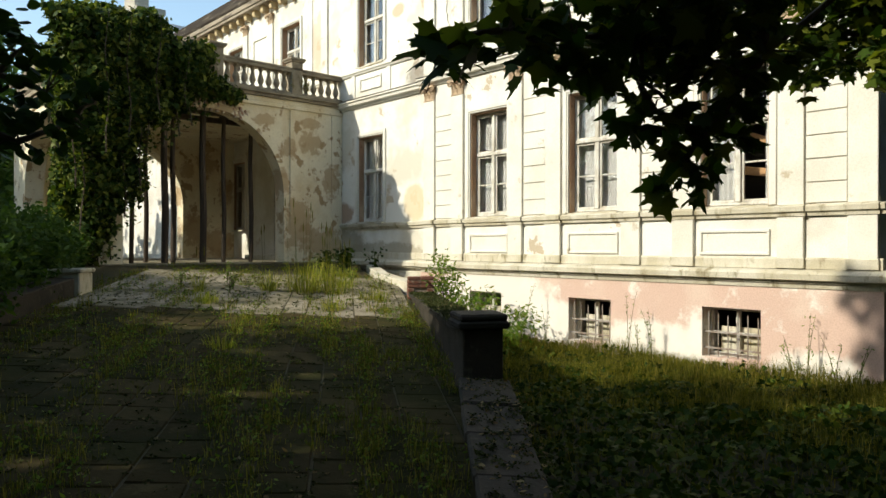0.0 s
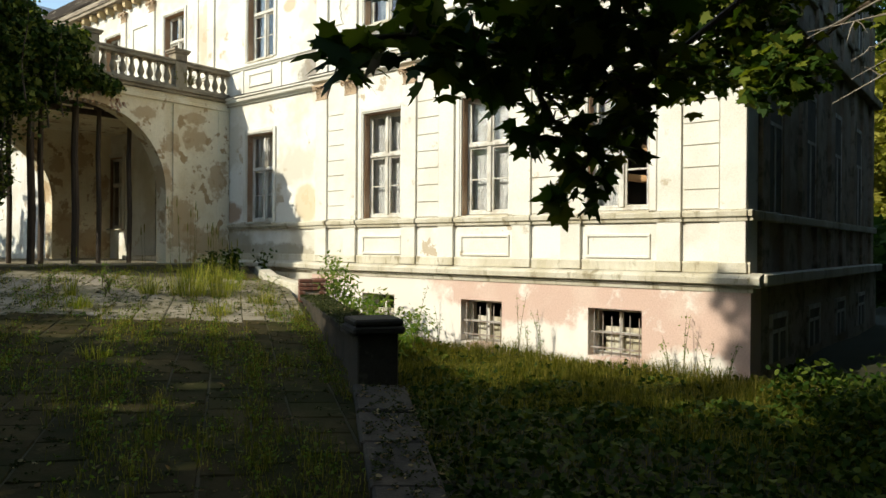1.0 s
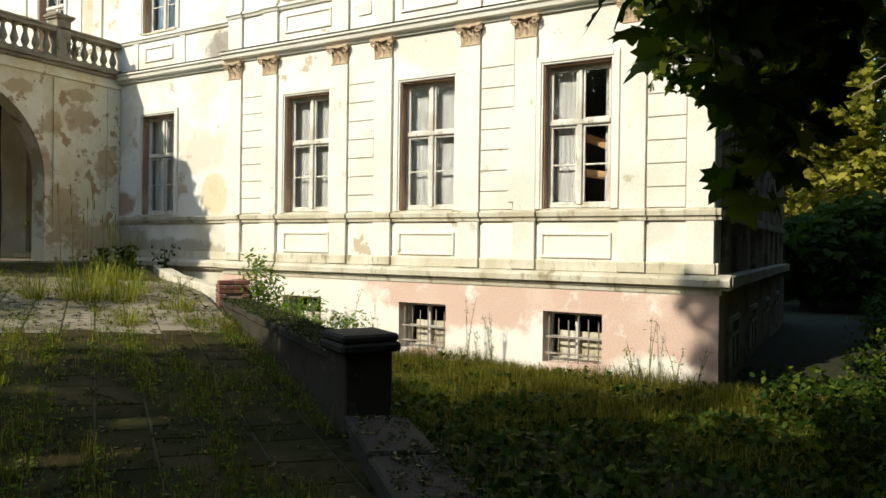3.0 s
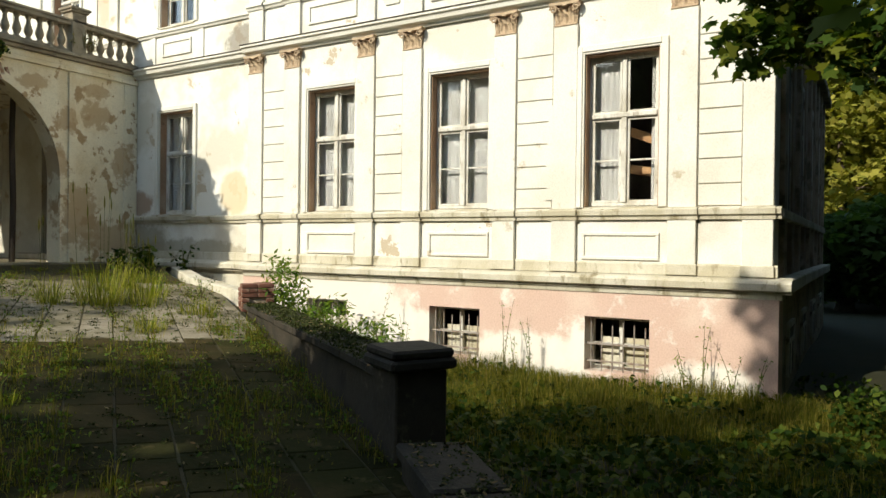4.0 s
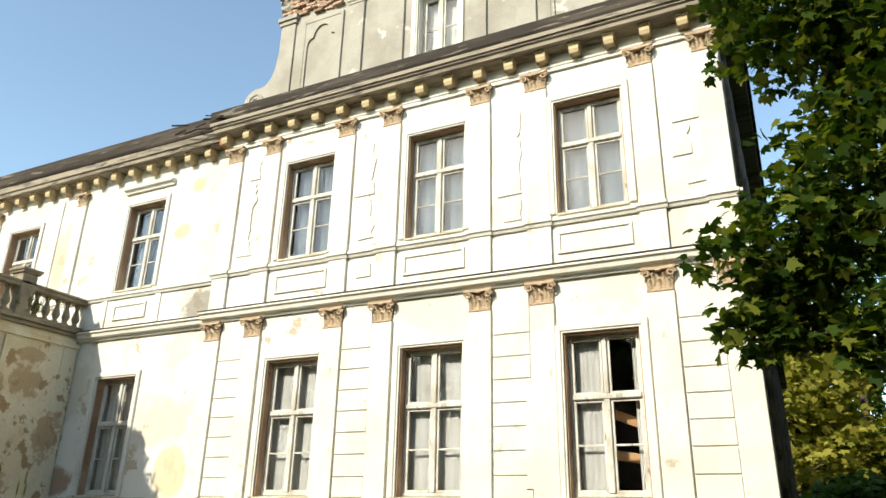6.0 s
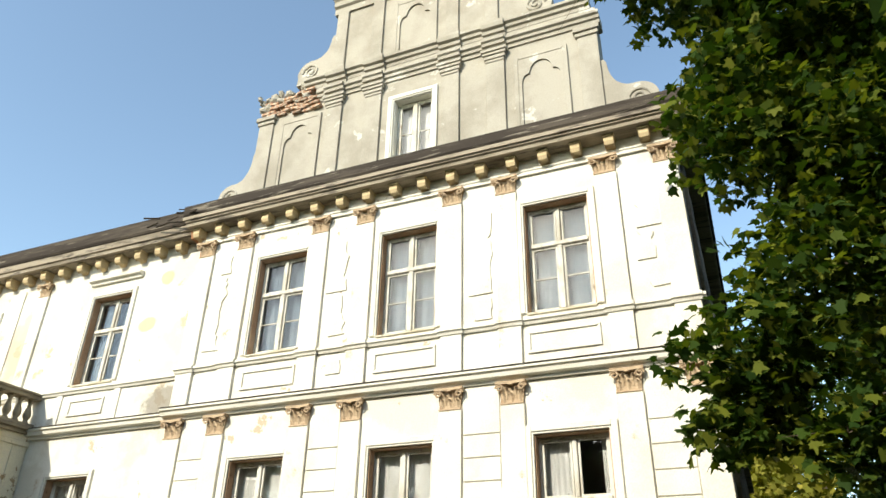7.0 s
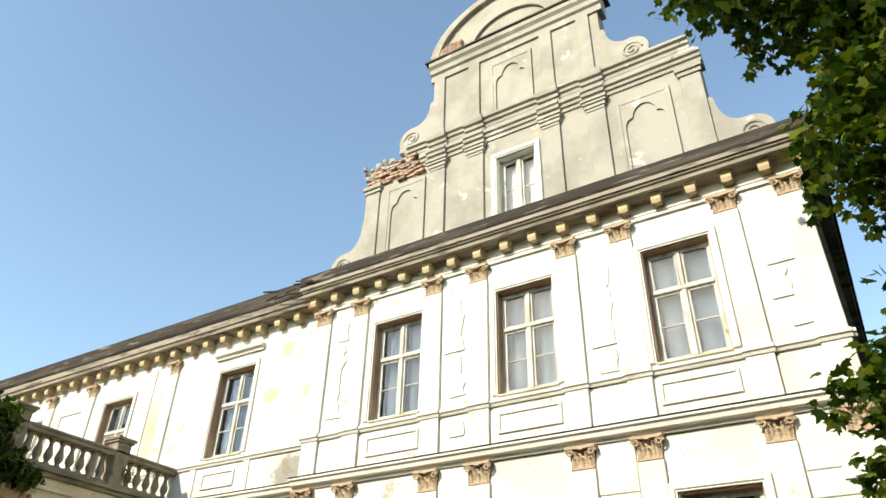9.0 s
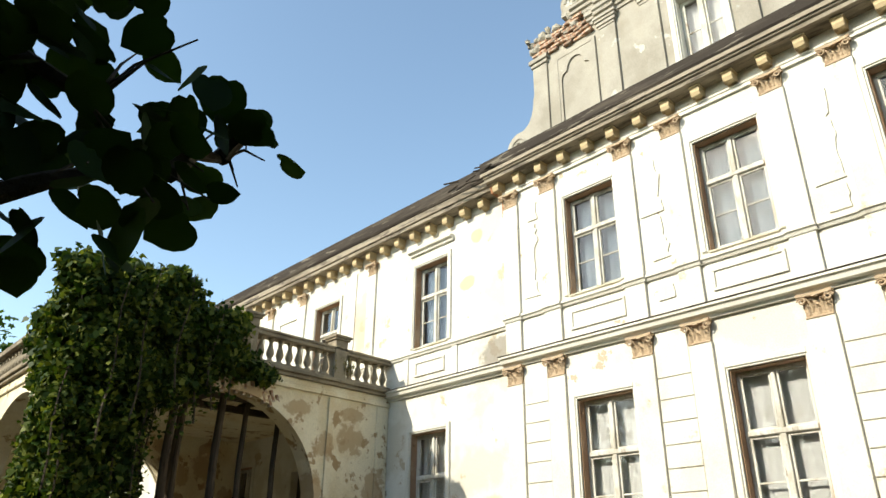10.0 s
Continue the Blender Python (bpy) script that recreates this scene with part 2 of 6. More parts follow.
# brighter copy of GRASS: the court's sunlight is put into this colour
GRASS_LIT = leaf_material("lit_grass_blade", (0.09, 0.12, 0.018), (0.19, 0.20, 0.035), (0.36, 0.32, 0.10), 0.45)
WEED = leaf_material("weed_leaf", (0.06, 0.12, 0.02), (0.11, 0.17, 0.03), (0.20, 0.24, 0.05), 0.4)
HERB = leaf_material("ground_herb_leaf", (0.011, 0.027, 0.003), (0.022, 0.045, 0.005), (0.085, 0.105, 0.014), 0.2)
LITTER = leaf_material("dry_leaf", (0.10, 0.065, 0.03), (0.16, 0.11, 0.05), (0.24, 0.19, 0.10), 0.1, 0.8)
MOSS = leaf_material("moss", (0.025, 0.035, 0.01), (0.04, 0.05, 0.014), (0.07, 0.075, 0.03), 0.05, 0.9)

GLASS, _nt, _p = nodes_of("window_glass", 0.02, 0.0, 0.5)
_nt.nodes.remove(_p)
_clear = _nt.nodes.new("ShaderNodeBsdfTransparent")
_clear.inputs[0].default_value = (0.985, 0.99, 0.985, 1)
_gloss = _nt.nodes.new("ShaderNodeBsdfGlossy")
_gloss.inputs["Roughness"].default_value = 0.02
_face = _nt.nodes.new("ShaderNodeLayerWeight")
_face.inputs["Blend"].default_value = 0.5
_power = _nt.nodes.new("ShaderNodeMath")
_power.operation = "POWER"
_power.inputs[1].default_value = 3.0
_nt.links.new(_face.outputs["Facing"], _power.inputs[0])
_edge = _nt.nodes.new("ShaderNodeMapRange")
_edge.inputs["To Min"].default_value, _edge.inputs["To Max"].default_value = 0.045, 0.85
_nt.links.new(_power.outputs[0], _edge.inputs["Value"])
_wave = _nt.nodes.new("ShaderNodeBump")
_wave.inputs["Strength"].default_value, _wave.inputs["Distance"].default_value = 0.06, 0.02
_nt.links.new(noise_tex(_nt, 3.0, 1, 0.4), _wave.inputs["Height"])
_nt.links.new(_wave.outputs[0], _gloss.inputs["Normal"])
_sheet = _nt.nodes.new("ShaderNodeMixShader")
_nt.links.new(_edge.outputs[0], _sheet.inputs[0])
_nt.links.new(_clear.outputs[0], _sheet.inputs[1])
_nt.links.new(_gloss.outputs[0], _sheet.inputs[2])
_nt.links.new(_sheet.outputs[0], _nt.nodes["Material Output"].inputs[0])

# ---- mesh tools ----


def link(name, me, parent=None, label=""):
    ob = new(name, me)
    if parent:
        ob.parent = parent
    if label:
        ob["label"] = label
    return ob


def part(name, bm, material, parent, label=""):
    me = bpy.data.meshes.new(name)
    bmesh.ops.recalc_face_normals(bm, faces=bm.faces)
    bm.to_mesh(me)
    bm.free()
    me.materials.append(material)
    return link(name, me, parent, label)


def empty(name, at=(0, 0, 0), rz=0.0):
    ob = new(name)
    ob.location = at
    ob.rotation_euler[2] = radians(rz)
    ob.empty_display_size = 0.2
    return ob


def add_box(bm, a, b, bevel=0.0):
    x0, y0, z0 = a
    x1, y1, z1 = b
    v = [bm.verts.new(c) for c in ((x0, y0, z0), (x1, y0, z0), (x1, y1, z0), (x0, y1, z0), (x0, y0, z1), (x1, y0, z1), (x1, y1, z1), (x0, y1, z1))]
    f = [bm.faces.new([v[i] for i in q]) for q in ((3, 2, 1, 0), (4, 5, 6, 7), (0, 1, 5, 4), (1, 2, 6, 5), (2, 3, 7, 6), (3, 0, 4, 7))]
    if bevel:
        bmesh.ops.bevel(bm, geom=list({e for q in f for e in q.edges}), offset=bevel, segments=1, affect="EDGES")
    return bm


def boxes(*spans, bevel=0.0):
    bm = bmesh.new()
    for a, b in spans:
        add_box(bm, a, b, bevel)
    return bm


def add_prism(bm, outline, axis, lo, hi):
    """An outline in the plane across an axis, drawn out from lo to hi along it. axis x: (y, z); y: (x, z); z: (x, y)."""
    def place(u, v, w):
        return {"x": (w, u, v), "y": (u, w, v), "z": (u, v, w)}[axis]
    a = [bm.verts.new(place(u, v, lo)) for u, v in outline]
    b = [bm.verts.new(place(u, v, hi)) for u, v in outline]
    n = len(outline)
    bm.faces.new(a)
    bm.faces.new(b[::-1])
    for i in range(n):
        bm.faces.new((a[i], b[i], b[(i + 1) % n], a[(i + 1) % n]))
    return bm


def prism(outline, axis, lo, hi):
    return add_prism(bmesh.new(), outline, axis, lo, hi)


def add_turned(bm, profile, at=(0, 0, 0), sides=12):
    rings = []
    for r, z in profile:
        rings.append([bm.verts.new((at[0] + r * math.cos(2 * math.pi * i / sides), at[1] + r * math.sin(2 * math.pi * i / sides), at[2] + z)) for i in range(sides)])
    for a, b in zip(rings, rings[1:]):
        for i in range(sides):
            bm.faces.new((a[i], a[(i + 1) % sides], b[(i + 1) % sides], b[i]))
    bm.faces.new(rings[0][::-1])
    bm.faces.new(rings[-1])
    return bm


def add_tube(bm, points, radii, sides=7):
    points = [Vector(p) for p in points]
    rings = []
    for i, p in enumerate(points):
        d = (points[min(i + 1, len(points) - 1)] - points[max(i - 1, 0)]).normalized()
        u = d.orthogonal().normalized()
        w = d.cross(u)
        r = radii[i] if isinstance(radii, (list, tuple)) else radii
        rings.append([bm.verts.new(p + r * (math.cos(2 * math.pi * k / sides) * u + math.sin(2 * math.pi * k / sides) * w)) for k in range(sides)])
    for a, b in zip(rings, rings[1:]):
        best = min(range(sides), key=lambda s: sum((a[k].co - b[(k + s) % sides].co).length for k in range(sides)))
        for k in range(sides):
            bm.faces.new((a[k], a[(k + 1) % sides], b[(k + 1 + best) % sides], b[(k + best) % sides]))
    bm.faces.new(rings[0][::-1])
    bm.faces.new(rings[-1])
    return bm


def wall_with_holes(y0, y1, z0, z1, x0, x1, holes):
    """A wall along y, from x0 to x1 thick, with rectangular openings (ya, yb, za, zb) right through it."""
    bm = bmesh.new()
    ys = sorted({y0, y1, *[h[0] for h in holes], *[h[1] for h in holes]})
    zs = sorted({z0, z1, *[h[2] for h in holes], *[h[3] for h in holes]})
    ys = [v for v in ys if y0 <= v <= y1]
    zs = [v for v in zs if z0 <= v <= z1]

    def solid(i, j):
        if not (0 <= i < len(ys) - 1 and 0 <= j < len(zs) - 1):
            return False
        cy, cz = (ys[i] + ys[i + 1]) / 2, (zs[j] + zs[j + 1]) / 2
        return not any(h[0] < cy < h[1] and h[2] < cz < h[3] for h in holes)
    seen = {}

    def v(x, i, j):
        k = (x, i, j)
        if k not in seen:
            seen[k] = bm.verts.new((x, ys[i], zs[j]))
        return seen[k]
    for i in range(len(ys) - 1):
        for j in range(len(zs) - 1):
            if not solid(i, j):
                continue
            bm.faces.new((v(x0, i, j), v(x0, i, j + 1), v(x0, i + 1, j + 1), v(x0, i + 1, j)))
            bm.faces.new((v(x1, i, j), v(x1, i + 1, j), v(x1, i + 1, j + 1), v(x1, i, j + 1)))
            if not solid(i - 1, j):
                bm.faces.new((v(x0, i, j), v(x1, i, j), v(x1, i, j + 1), v(x0, i, j + 1)))
            if not solid(i + 1, j):
                bm.faces.new((v(x0, i + 1, j), v(x0, i + 1, j + 1), v(x1, i + 1, j + 1), v(x1, i + 1, j)))
            if not solid(i, j - 1):
                bm.faces.new((v(x0, i, j), v(x0, i + 1, j), v(x1, i + 1, j), v(x1, i, j)))
            if not solid(i, j + 1):
                bm.faces.new((v(x0, i, j + 1), v(x1, i, j + 1), v(x1, i + 1, j + 1), v(x0, i + 1, j + 1)))
    return bm


# ---- leaves and blades ----
rng = np.random.default_rng(5)


def lobed(points):
    return np.array(points, dtype=float)


MAPLE_SHAPE = lobed([(0, 0), (0.28, 0.02), (0.42, -0.10), (0.40, 0.12), (0.62, 0.30), (0.46, 0.36), (0.50, 0.58), (0.30, 0.52), (0.16, 0.62), (0.12, 0.80), (0, 1.0), (-0.12, 0.80), (-0.16, 0.62), (-0.30, 0.52), (-0.50, 0.58), (-0.46, 0.36), (-0.62, 0.30), (-0.40, 0.12), (-0.42, -0.10), (-0.28, 0.02)])
LIME_SHAPE = lobed([(0, 0), (0.16, -0.07), (0.34, -0.02), (0.47, 0.14), (0.52, 0.36), (0.47, 0.58), (0.34, 0.76), (0.17, 0.88), (0.03, 1.0), (-0.14, 0.89), (-0.34, 0.76), (-0.47, 0.58), (-0.52, 0.36), (-0.47, 0.14), (-0.34, -0.02), (-0.16, -0.07)])
IVY_SHAPE = lobed([(0, 0), (0.35, -0.05), (0.5, 0.25), (0.28, 0.5), (0, 0.95), (-0.28, 0.5), (-0.5, 0.25), (-0.35, -0.05)])
SMALL_SHAPE = lobed([(0, 0), (0.32, 0.3), (0.22, 0.7), (0, 1.0), (-0.22, 0.7), (-0.32, 0.3)])
NARROW_SHAPE = lobed([(0, 0), (0.16, 0.3), (0.10, 0.7), (0, 1.0), (-0.10, 0.7), (-0.16, 0.3)])
TUFT_SHAPE = lobed([(0, 0), (0.45, 0.05), (0.30, 0.35), (0.62, 0.55), (0.25, 0.68), (0.1, 1.0), (-0.2, 0.7), (-0.6, 0.62), (-0.32, 0.3), (-0.45, 0.0)])


def polygons_mesh(name, verts, n, k, material):
    """A mesh of n separate polygons of k corners."""
    me = bpy.data.meshes.new(name)
    me.vertices.add(n * k)
    me.vertices.foreach_set("co", np.ascontiguousarray(verts, dtype=np.float32).ravel())
    me.loops.add(n * k)
    me.loops.foreach_set("vertex_index", np.arange(n * k, dtype=np.int32))
    me.polygons.add(n)
    me.polygons.foreach_set("loop_start", np.arange(0, n * k, k, dtype=np.int32))
    me.update(calc_edges=True)
    me.materials.append(material)
    return me


def leaf_mesh(name, at, sizes, shape, material, droop=0.5, facing=None, spread=0.8):
    """Leaves at the given places; their blades hang down by droop, or lie off a facing direction by spread."""
    n, k = len(at), len(shape)
    if facing is None:
        nrm = rng.normal(size=(n, 3)) * (0.6, 0.6, 0.5) + (0, 0, 0.9)
    else:
        nrm = np.asarray(facing) + rng.normal(size=(n, 3)) * spread
    nrm /= np.linalg.norm(nrm, axis=1, keepdims=True)
    tip = rng.normal(size=(n, 3)) + (0, 0, -droop * 2)
    tip -= (tip * nrm).sum(1, keepdims=True) * nrm
    tip /= np.linalg.norm(tip, axis=1, keepdims=True) + 1e-9
    side = np.cross(tip, nrm)
    s = sizes[:, None, None]
    curl = (shape[:, 1] ** 2) * -0.18 - np.abs(shape[:, 0]) * 0.22
    v = at[:, None, :] + s * (shape[None, :, 0, None] * side[:, None, :] + shape[None, :, 1, None] * tip[:, None, :] + curl[None, :, None] * nrm[:, None, :])
    return polygons_mesh(name, v.reshape(-1, 3), n, k, material)


def blade_mesh(name, at, heights, widths, material, lean=0.35, angles=None):
    """Grass blades: bent strips of five corners."""
    n = len(at)
    a = rng.uniform(0, 2 * np.pi, n) if angles is None else angles
    d = np.stack([np.cos(a), np.sin(a), np.zeros(n)], 1)
    side = np.stack([-np.sin(a), np.cos(a), np.zeros(n)], 1)
    bend = rng.uniform(0.2, 1.0, n)[:, None] * lean * heights[:, None]
    up = np.array([0, 0, 1.0])
    h, w = heights[:, None], widths[:, None]
    mid = at + d * bend * 0.3 + up * h * 0.72
    v = np.stack([at - side * w, at + side * w, mid + side * w * 0.8, at + d * bend + up * h * (1 - 0.35 * (bend / (h * lean + 1e-6)) ** 2 * min(1.0, lean)), mid - side * w * 0.8], 1)
    me = bpy.data.meshes.new(name)
    me.vertices.add(n * 5)
    me.vertices.foreach_set("co", np.ascontiguousarray(v, dtype=np.float32).ravel())
    base = np.arange(n, dtype=np.int32)[:, None]
    me.loops.add(n * 7)
    me.loops.foreach_set("vertex_index", (base * 5 + np.array([0, 1, 2, 4, 4, 2, 3], dtype=np.int32)).ravel())
    me.polygons.add(n * 2)
    me.polygons.foreach_set("loop_start", (base * 7 + np.array([0, 4], dtype=np.int32)).ravel())
    me.update(calc_edges=True)
    me.materials.append(material)
    return me


def in_clumps(clumps, count, shell=0.5):
    """Places spread through ellipsoids (x, y, z, rx, ry, rz), denser towards their skins."""
    c = np.array(clumps, dtype=float)
    vol = c[:, 3] * c[:, 4] * c[:, 5]
    vol = vol ** 0.72
    pick = rng.choice(len(c), count, p=vol / vol.sum())
    d = rng.normal(size=(count, 3))
    d /= np.linalg.norm(d, axis=1, keepdims=True)
    r = rng.uniform(shell ** 3, 1, count) ** (1 / 3)
    r *= 1 + 0.22 * np.sin(d[:, 0] * 7 + pick) * np.cos(d[:, 2] * 6 + pick * 2) + 0.12 * np.sin(d[:, 1] * 15 + pick)
    return c[pick, :3] + d * r[:, None] * c[pick, 3:], d

# ---- palace: main front ----
FX = 11.10          # plane of the projecting front
RX = 11.35          # plane of the recessed front
BAYS = (5.31, 8.155, 11.0)
PILASTERS = (3.36, 4.38, 6.20, 7.26, 9.11, 10.15, 11.99, 13.0)
LOWER = (2.60, 5.00)
UPPER = (7.00, 9.10)
HALF = 0.58
RECESS_UP = (15.83, 20.2, 24.1)
Y0, Y1, Y2 = 3.15, 13.2, 28.9

holes_front = [(y - HALF, y + HALF, *z) for y in BAYS for z in (LOWER, UPPER)] + [(7.58, 8.73, 10.95, 12.45)]
wall_front = part("wall_front", wall_with_holes(Y0, Y1, 1.55, 10.9, FX, FX + 0.5, holes_front[:-1]), PLASTER, None)
tagged(wall_front, kind="structure")
plinth_holes = [(y - 0.5, y + 0.5, 0.08, 0.92) for y in BAYS]
wall_plinth = part("wall_plinth", wall_with_holes(Y0 - 0.08, Y1 + 0.05, -0.6, 1.38, FX - 0.10, FX + 0.45, plinth_holes), PINK, None)
tagged(wall_plinth, kind="structure")


def moulding(profile, x, y0, y1):
    """A moulding along y on a wall that faces -x: the profile gives (out, z)."""
    return prism([(x - o, z) for o, z in profile], "y", y0, y1)


ledge_profile = [(-0.02, 1.38), (0.17, 1.38), (0.17, 1.41), (0.24, 1.43), (0.25, 1.52), (0.20, 1.56), (-0.02, 1.60)]
part("ledge", moulding(ledge_profile, FX, Y0 - 0.24, Y1 + 0.02), STAINED, wall_front, "rain-stained stone plinth ledge")
part("ledge_bed", moulding([(-0.02, 1.30), (0.12, 1.30), (0.14, 1.378), (-0.02, 1.378)], FX, Y0 - 0.12, Y1 + 0.02), STAINED, wall_front)
part("base_course", moulding([(-0.02, 1.595), (0.05, 1.595), (0.05, 1.74), (0.025, 1.77), (-0.02, 1.77)], FX, Y0 - 0.05, Y1), STAINED, wall_front)
band = [(-0.02, 2.41), (0.05, 2.41), (0.06, 2.46), (0.10, 2.48), (0.11, 2.55), (0.06, 2.575), (-0.02, 2.585)]
part("sill_band", moulding(band, FX, Y0 - 0.09, Y1), STAINED, wall_front)
cornice_profile = [(-0.02, 5.86), (0.06, 5.86), (0.08, 5.91), (0.16, 5.93), (0.18, 6.0), (0.22, 6.02), (0.22, 6.06), (-0.02, 6.12)]
part("string_cornice", moulding(cornice_profile, FX, Y0 - 0.2, Y1 + 0.08), TRIM, wall_front)
part("cornice_flashing", moulding([(-0.02, 6.125), (0.235, 6.064), (0.235, 6.08), (-0.02, 6.145)], FX, Y0 - 0.22, Y1 + 0.1), ROOFING, wall_front, "dark sheet-metal flashing")
band_up = [(-0.02, 6.80), (0.04, 6.80), (0.06, 6.84), (0.09, 6.86), (0.09, 6.91), (0.05, 6.93), (-0.02, 6.94)]
part("upper_sill_band", moulding(band_up, FX, Y0 - 0.07, Y1), TRIM, wall_front)
part("architrave", moulding([(-0.02, 9.74), (0.05, 9.74), (0.05, 9.80), (0.07, 9.82), (0.07, 9.85), (-0.02, 9.86)], FX, Y0 - 0.05, Y1), TRIM, wall_front)
part("soffit", moulding([(-0.02, 10.09), (0.36, 10.09), (0.37, 10.16), (0.41, 10.18), (0.42, 10.30), (-0.02, 10.30)], FX, Y0 - 0.38, Y1 + 0.26), FASCIA, wall_front)
part("gutter_board", moulding([(-0.02, 10.305), (0.44, 10.305), (0.47, 10.35), (0.47, 10.56), (0.40, 10.59), (-0.02, 10.64)], FX, Y0 - 0.44, Y1 + 0.30), ROOFING, wall_front, "dark weathered gutter board")
part("eave_lath", moulding([(0.425, 10.22), (0.45, 10.22), (0.45, 10.30), (0.425, 10.30)], FX, Y0 - 0.45, Y1 + 0.31), FASCIA, wall_front)

r = random.Random(31)
for i in range(9):
    lath = part("torn_lath", boxes(((-0.02, -0.22, -0.012), (0.02, 0.22, 0.012)), bevel=0.004), ROOFING, wall_front)
    lath.matrix_local = pose(FX - 0.42 + r.uniform(-0.06, 0.10), Y1 + r.uniform(-0.1, 1.6), 10.42 + r.uniform(-0.16, 0.14), r.uniform(-8, 8), r.uniform(-20, 20), r.uniform(-20, 20))

# modillions under the eaves: one bracket, then copies that share its mesh
bm = add_prism(bmesh.new(), [(0, 0.22), (-0.235, 0.22), (-0.245, 0.10), (-0.215, 0.03), (-0.15, 0.0), (-0.08, 0.05), (0, 0.0)], "y", -0.085, 0.085)
add_box(bm, (-0.26, -0.105, 0.185), (0, 0.105, 0.232), 0.008)
first = part("modillion", bm, MODIL, wall_front, "ochre stone bracket")
first.location = (FX, 13.25, 9.855)
for i in range(1, 18):
    o = first.copy()
    scene.collection.objects.link(o)
    o.location = (FX, 13.25 - i * 0.602, 9.855)


def add_acanthus(bm, y, z, w, h, x0, reach):
    """One carved leaf: a lobed sheet that bends outwards and curls over at its tip."""
    rows = [(0.0, 0.7, 0.0), (0.22, 1.0, 0.10), (0.34, 0.72, 0.16), (0.55, 0.95, 0.32), (0.66, 0.62, 0.45), (0.84, 0.62, 0.80), (0.95, 0.4, 1.0), (0.88, 0.25, 1.2)]
    front, back = [], []
    for t, k, o in rows:
        x = x0 - reach * o
        front.append([bm.verts.new((x + 0.012, y - w * k, z + h * t)), bm.verts.new((x - 0.014, y, z + h * t)), bm.verts.new((x + 0.012, y + w * k, z + h * t))])
        back.append([bm.verts.new((x + 0.035, y - w * k * 0.8, z + h * t - 0.008)), bm.verts.new((x + 0.035, y + w * k * 0.8, z + h * t - 0.008))])
    for i in range(len(rows) - 1):
        f, g, b, c = front[i], front[i + 1], back[i], back[i + 1]
        for q in ((f[0], f[1], g[1], g[0]), (f[1], f[2], g[2], g[1]), (b[1], b[0], c[0], c[1]), (f[0], g[0], c[0], b[0]), (f[2], b[1], c[1], g[2])):
            bm.faces.new(q)


def add_capital(bm, half, z0, z1, out, seed):
    """A composite capital: flared bell, two rows of acanthus leaves, corner volutes, a rosette and a curved slab."""
    r = random.Random(seed)
    h = z1 - z0
    add_prism(bm, [(-half * 0.80, z0), (half * 0.80, z0), (half * 0.98, z1 - 0.04), (-half * 0.98, z1 - 0.04)], "x", -out * 0.45, 0.01)
    add_box(bm, (-out * 0.75, -half * 0.88, z0 - 0.005), (0.01, half * 0.88, z0 + 0.026), 0.006)
    for y in (-0.62, 0.0, 0.62):
        add_acanthus(bm, y * half, z0 + 0.02, half * 0.27, h * (0.46 + r.uniform(-0.03, 0.03)), -out * 0.45, out * 0.5)
    for y in (-0.36, 0.36):
        add_acanthus(bm, y * half, z0 + h * 0.24, half * 0.24, h * (0.52 + r.uniform(-0.03, 0.03)), -out * 0.45, out * 0.75)
    for s in (-1, 1):
        cy, cz = s * half * 0.86, z1 - 0.105
        line = []
        for t in range(15):
            a, q = t * 0.62, 0.066 * (1 - t / 19)
            line.append((-out * 1.25, cy + s * q * math.cos(a), cz + q * math.sin(a)))
        add_tube(bm, line, 0.016, 5)
        add_tube(bm, [(-out * 0.6, s * half * 0.25, z0 + h * 0.45), (-out * 0.9, s * half * 0.45, z0 + h * 0.66), (-out * 1.2, cy - s * 0.02, cz + 0.07)], [0.012, 0.015, 0.016], 5)
    add_turned(bm, [(0.01, 0), (0.045, 0.01), (0.03, 0.035)], (-out * 1.2, 0, z1 - 0.08), 8)
    add_prism(bm, [(-out * 1.55, -half * 1.14), (-out * 1.15, 0), (-out * 1.55, half * 1.14), (0.01, half * 1.10), (0.01, -half * 1.10)], "z", z1 - 0.045, z1)
    return bm


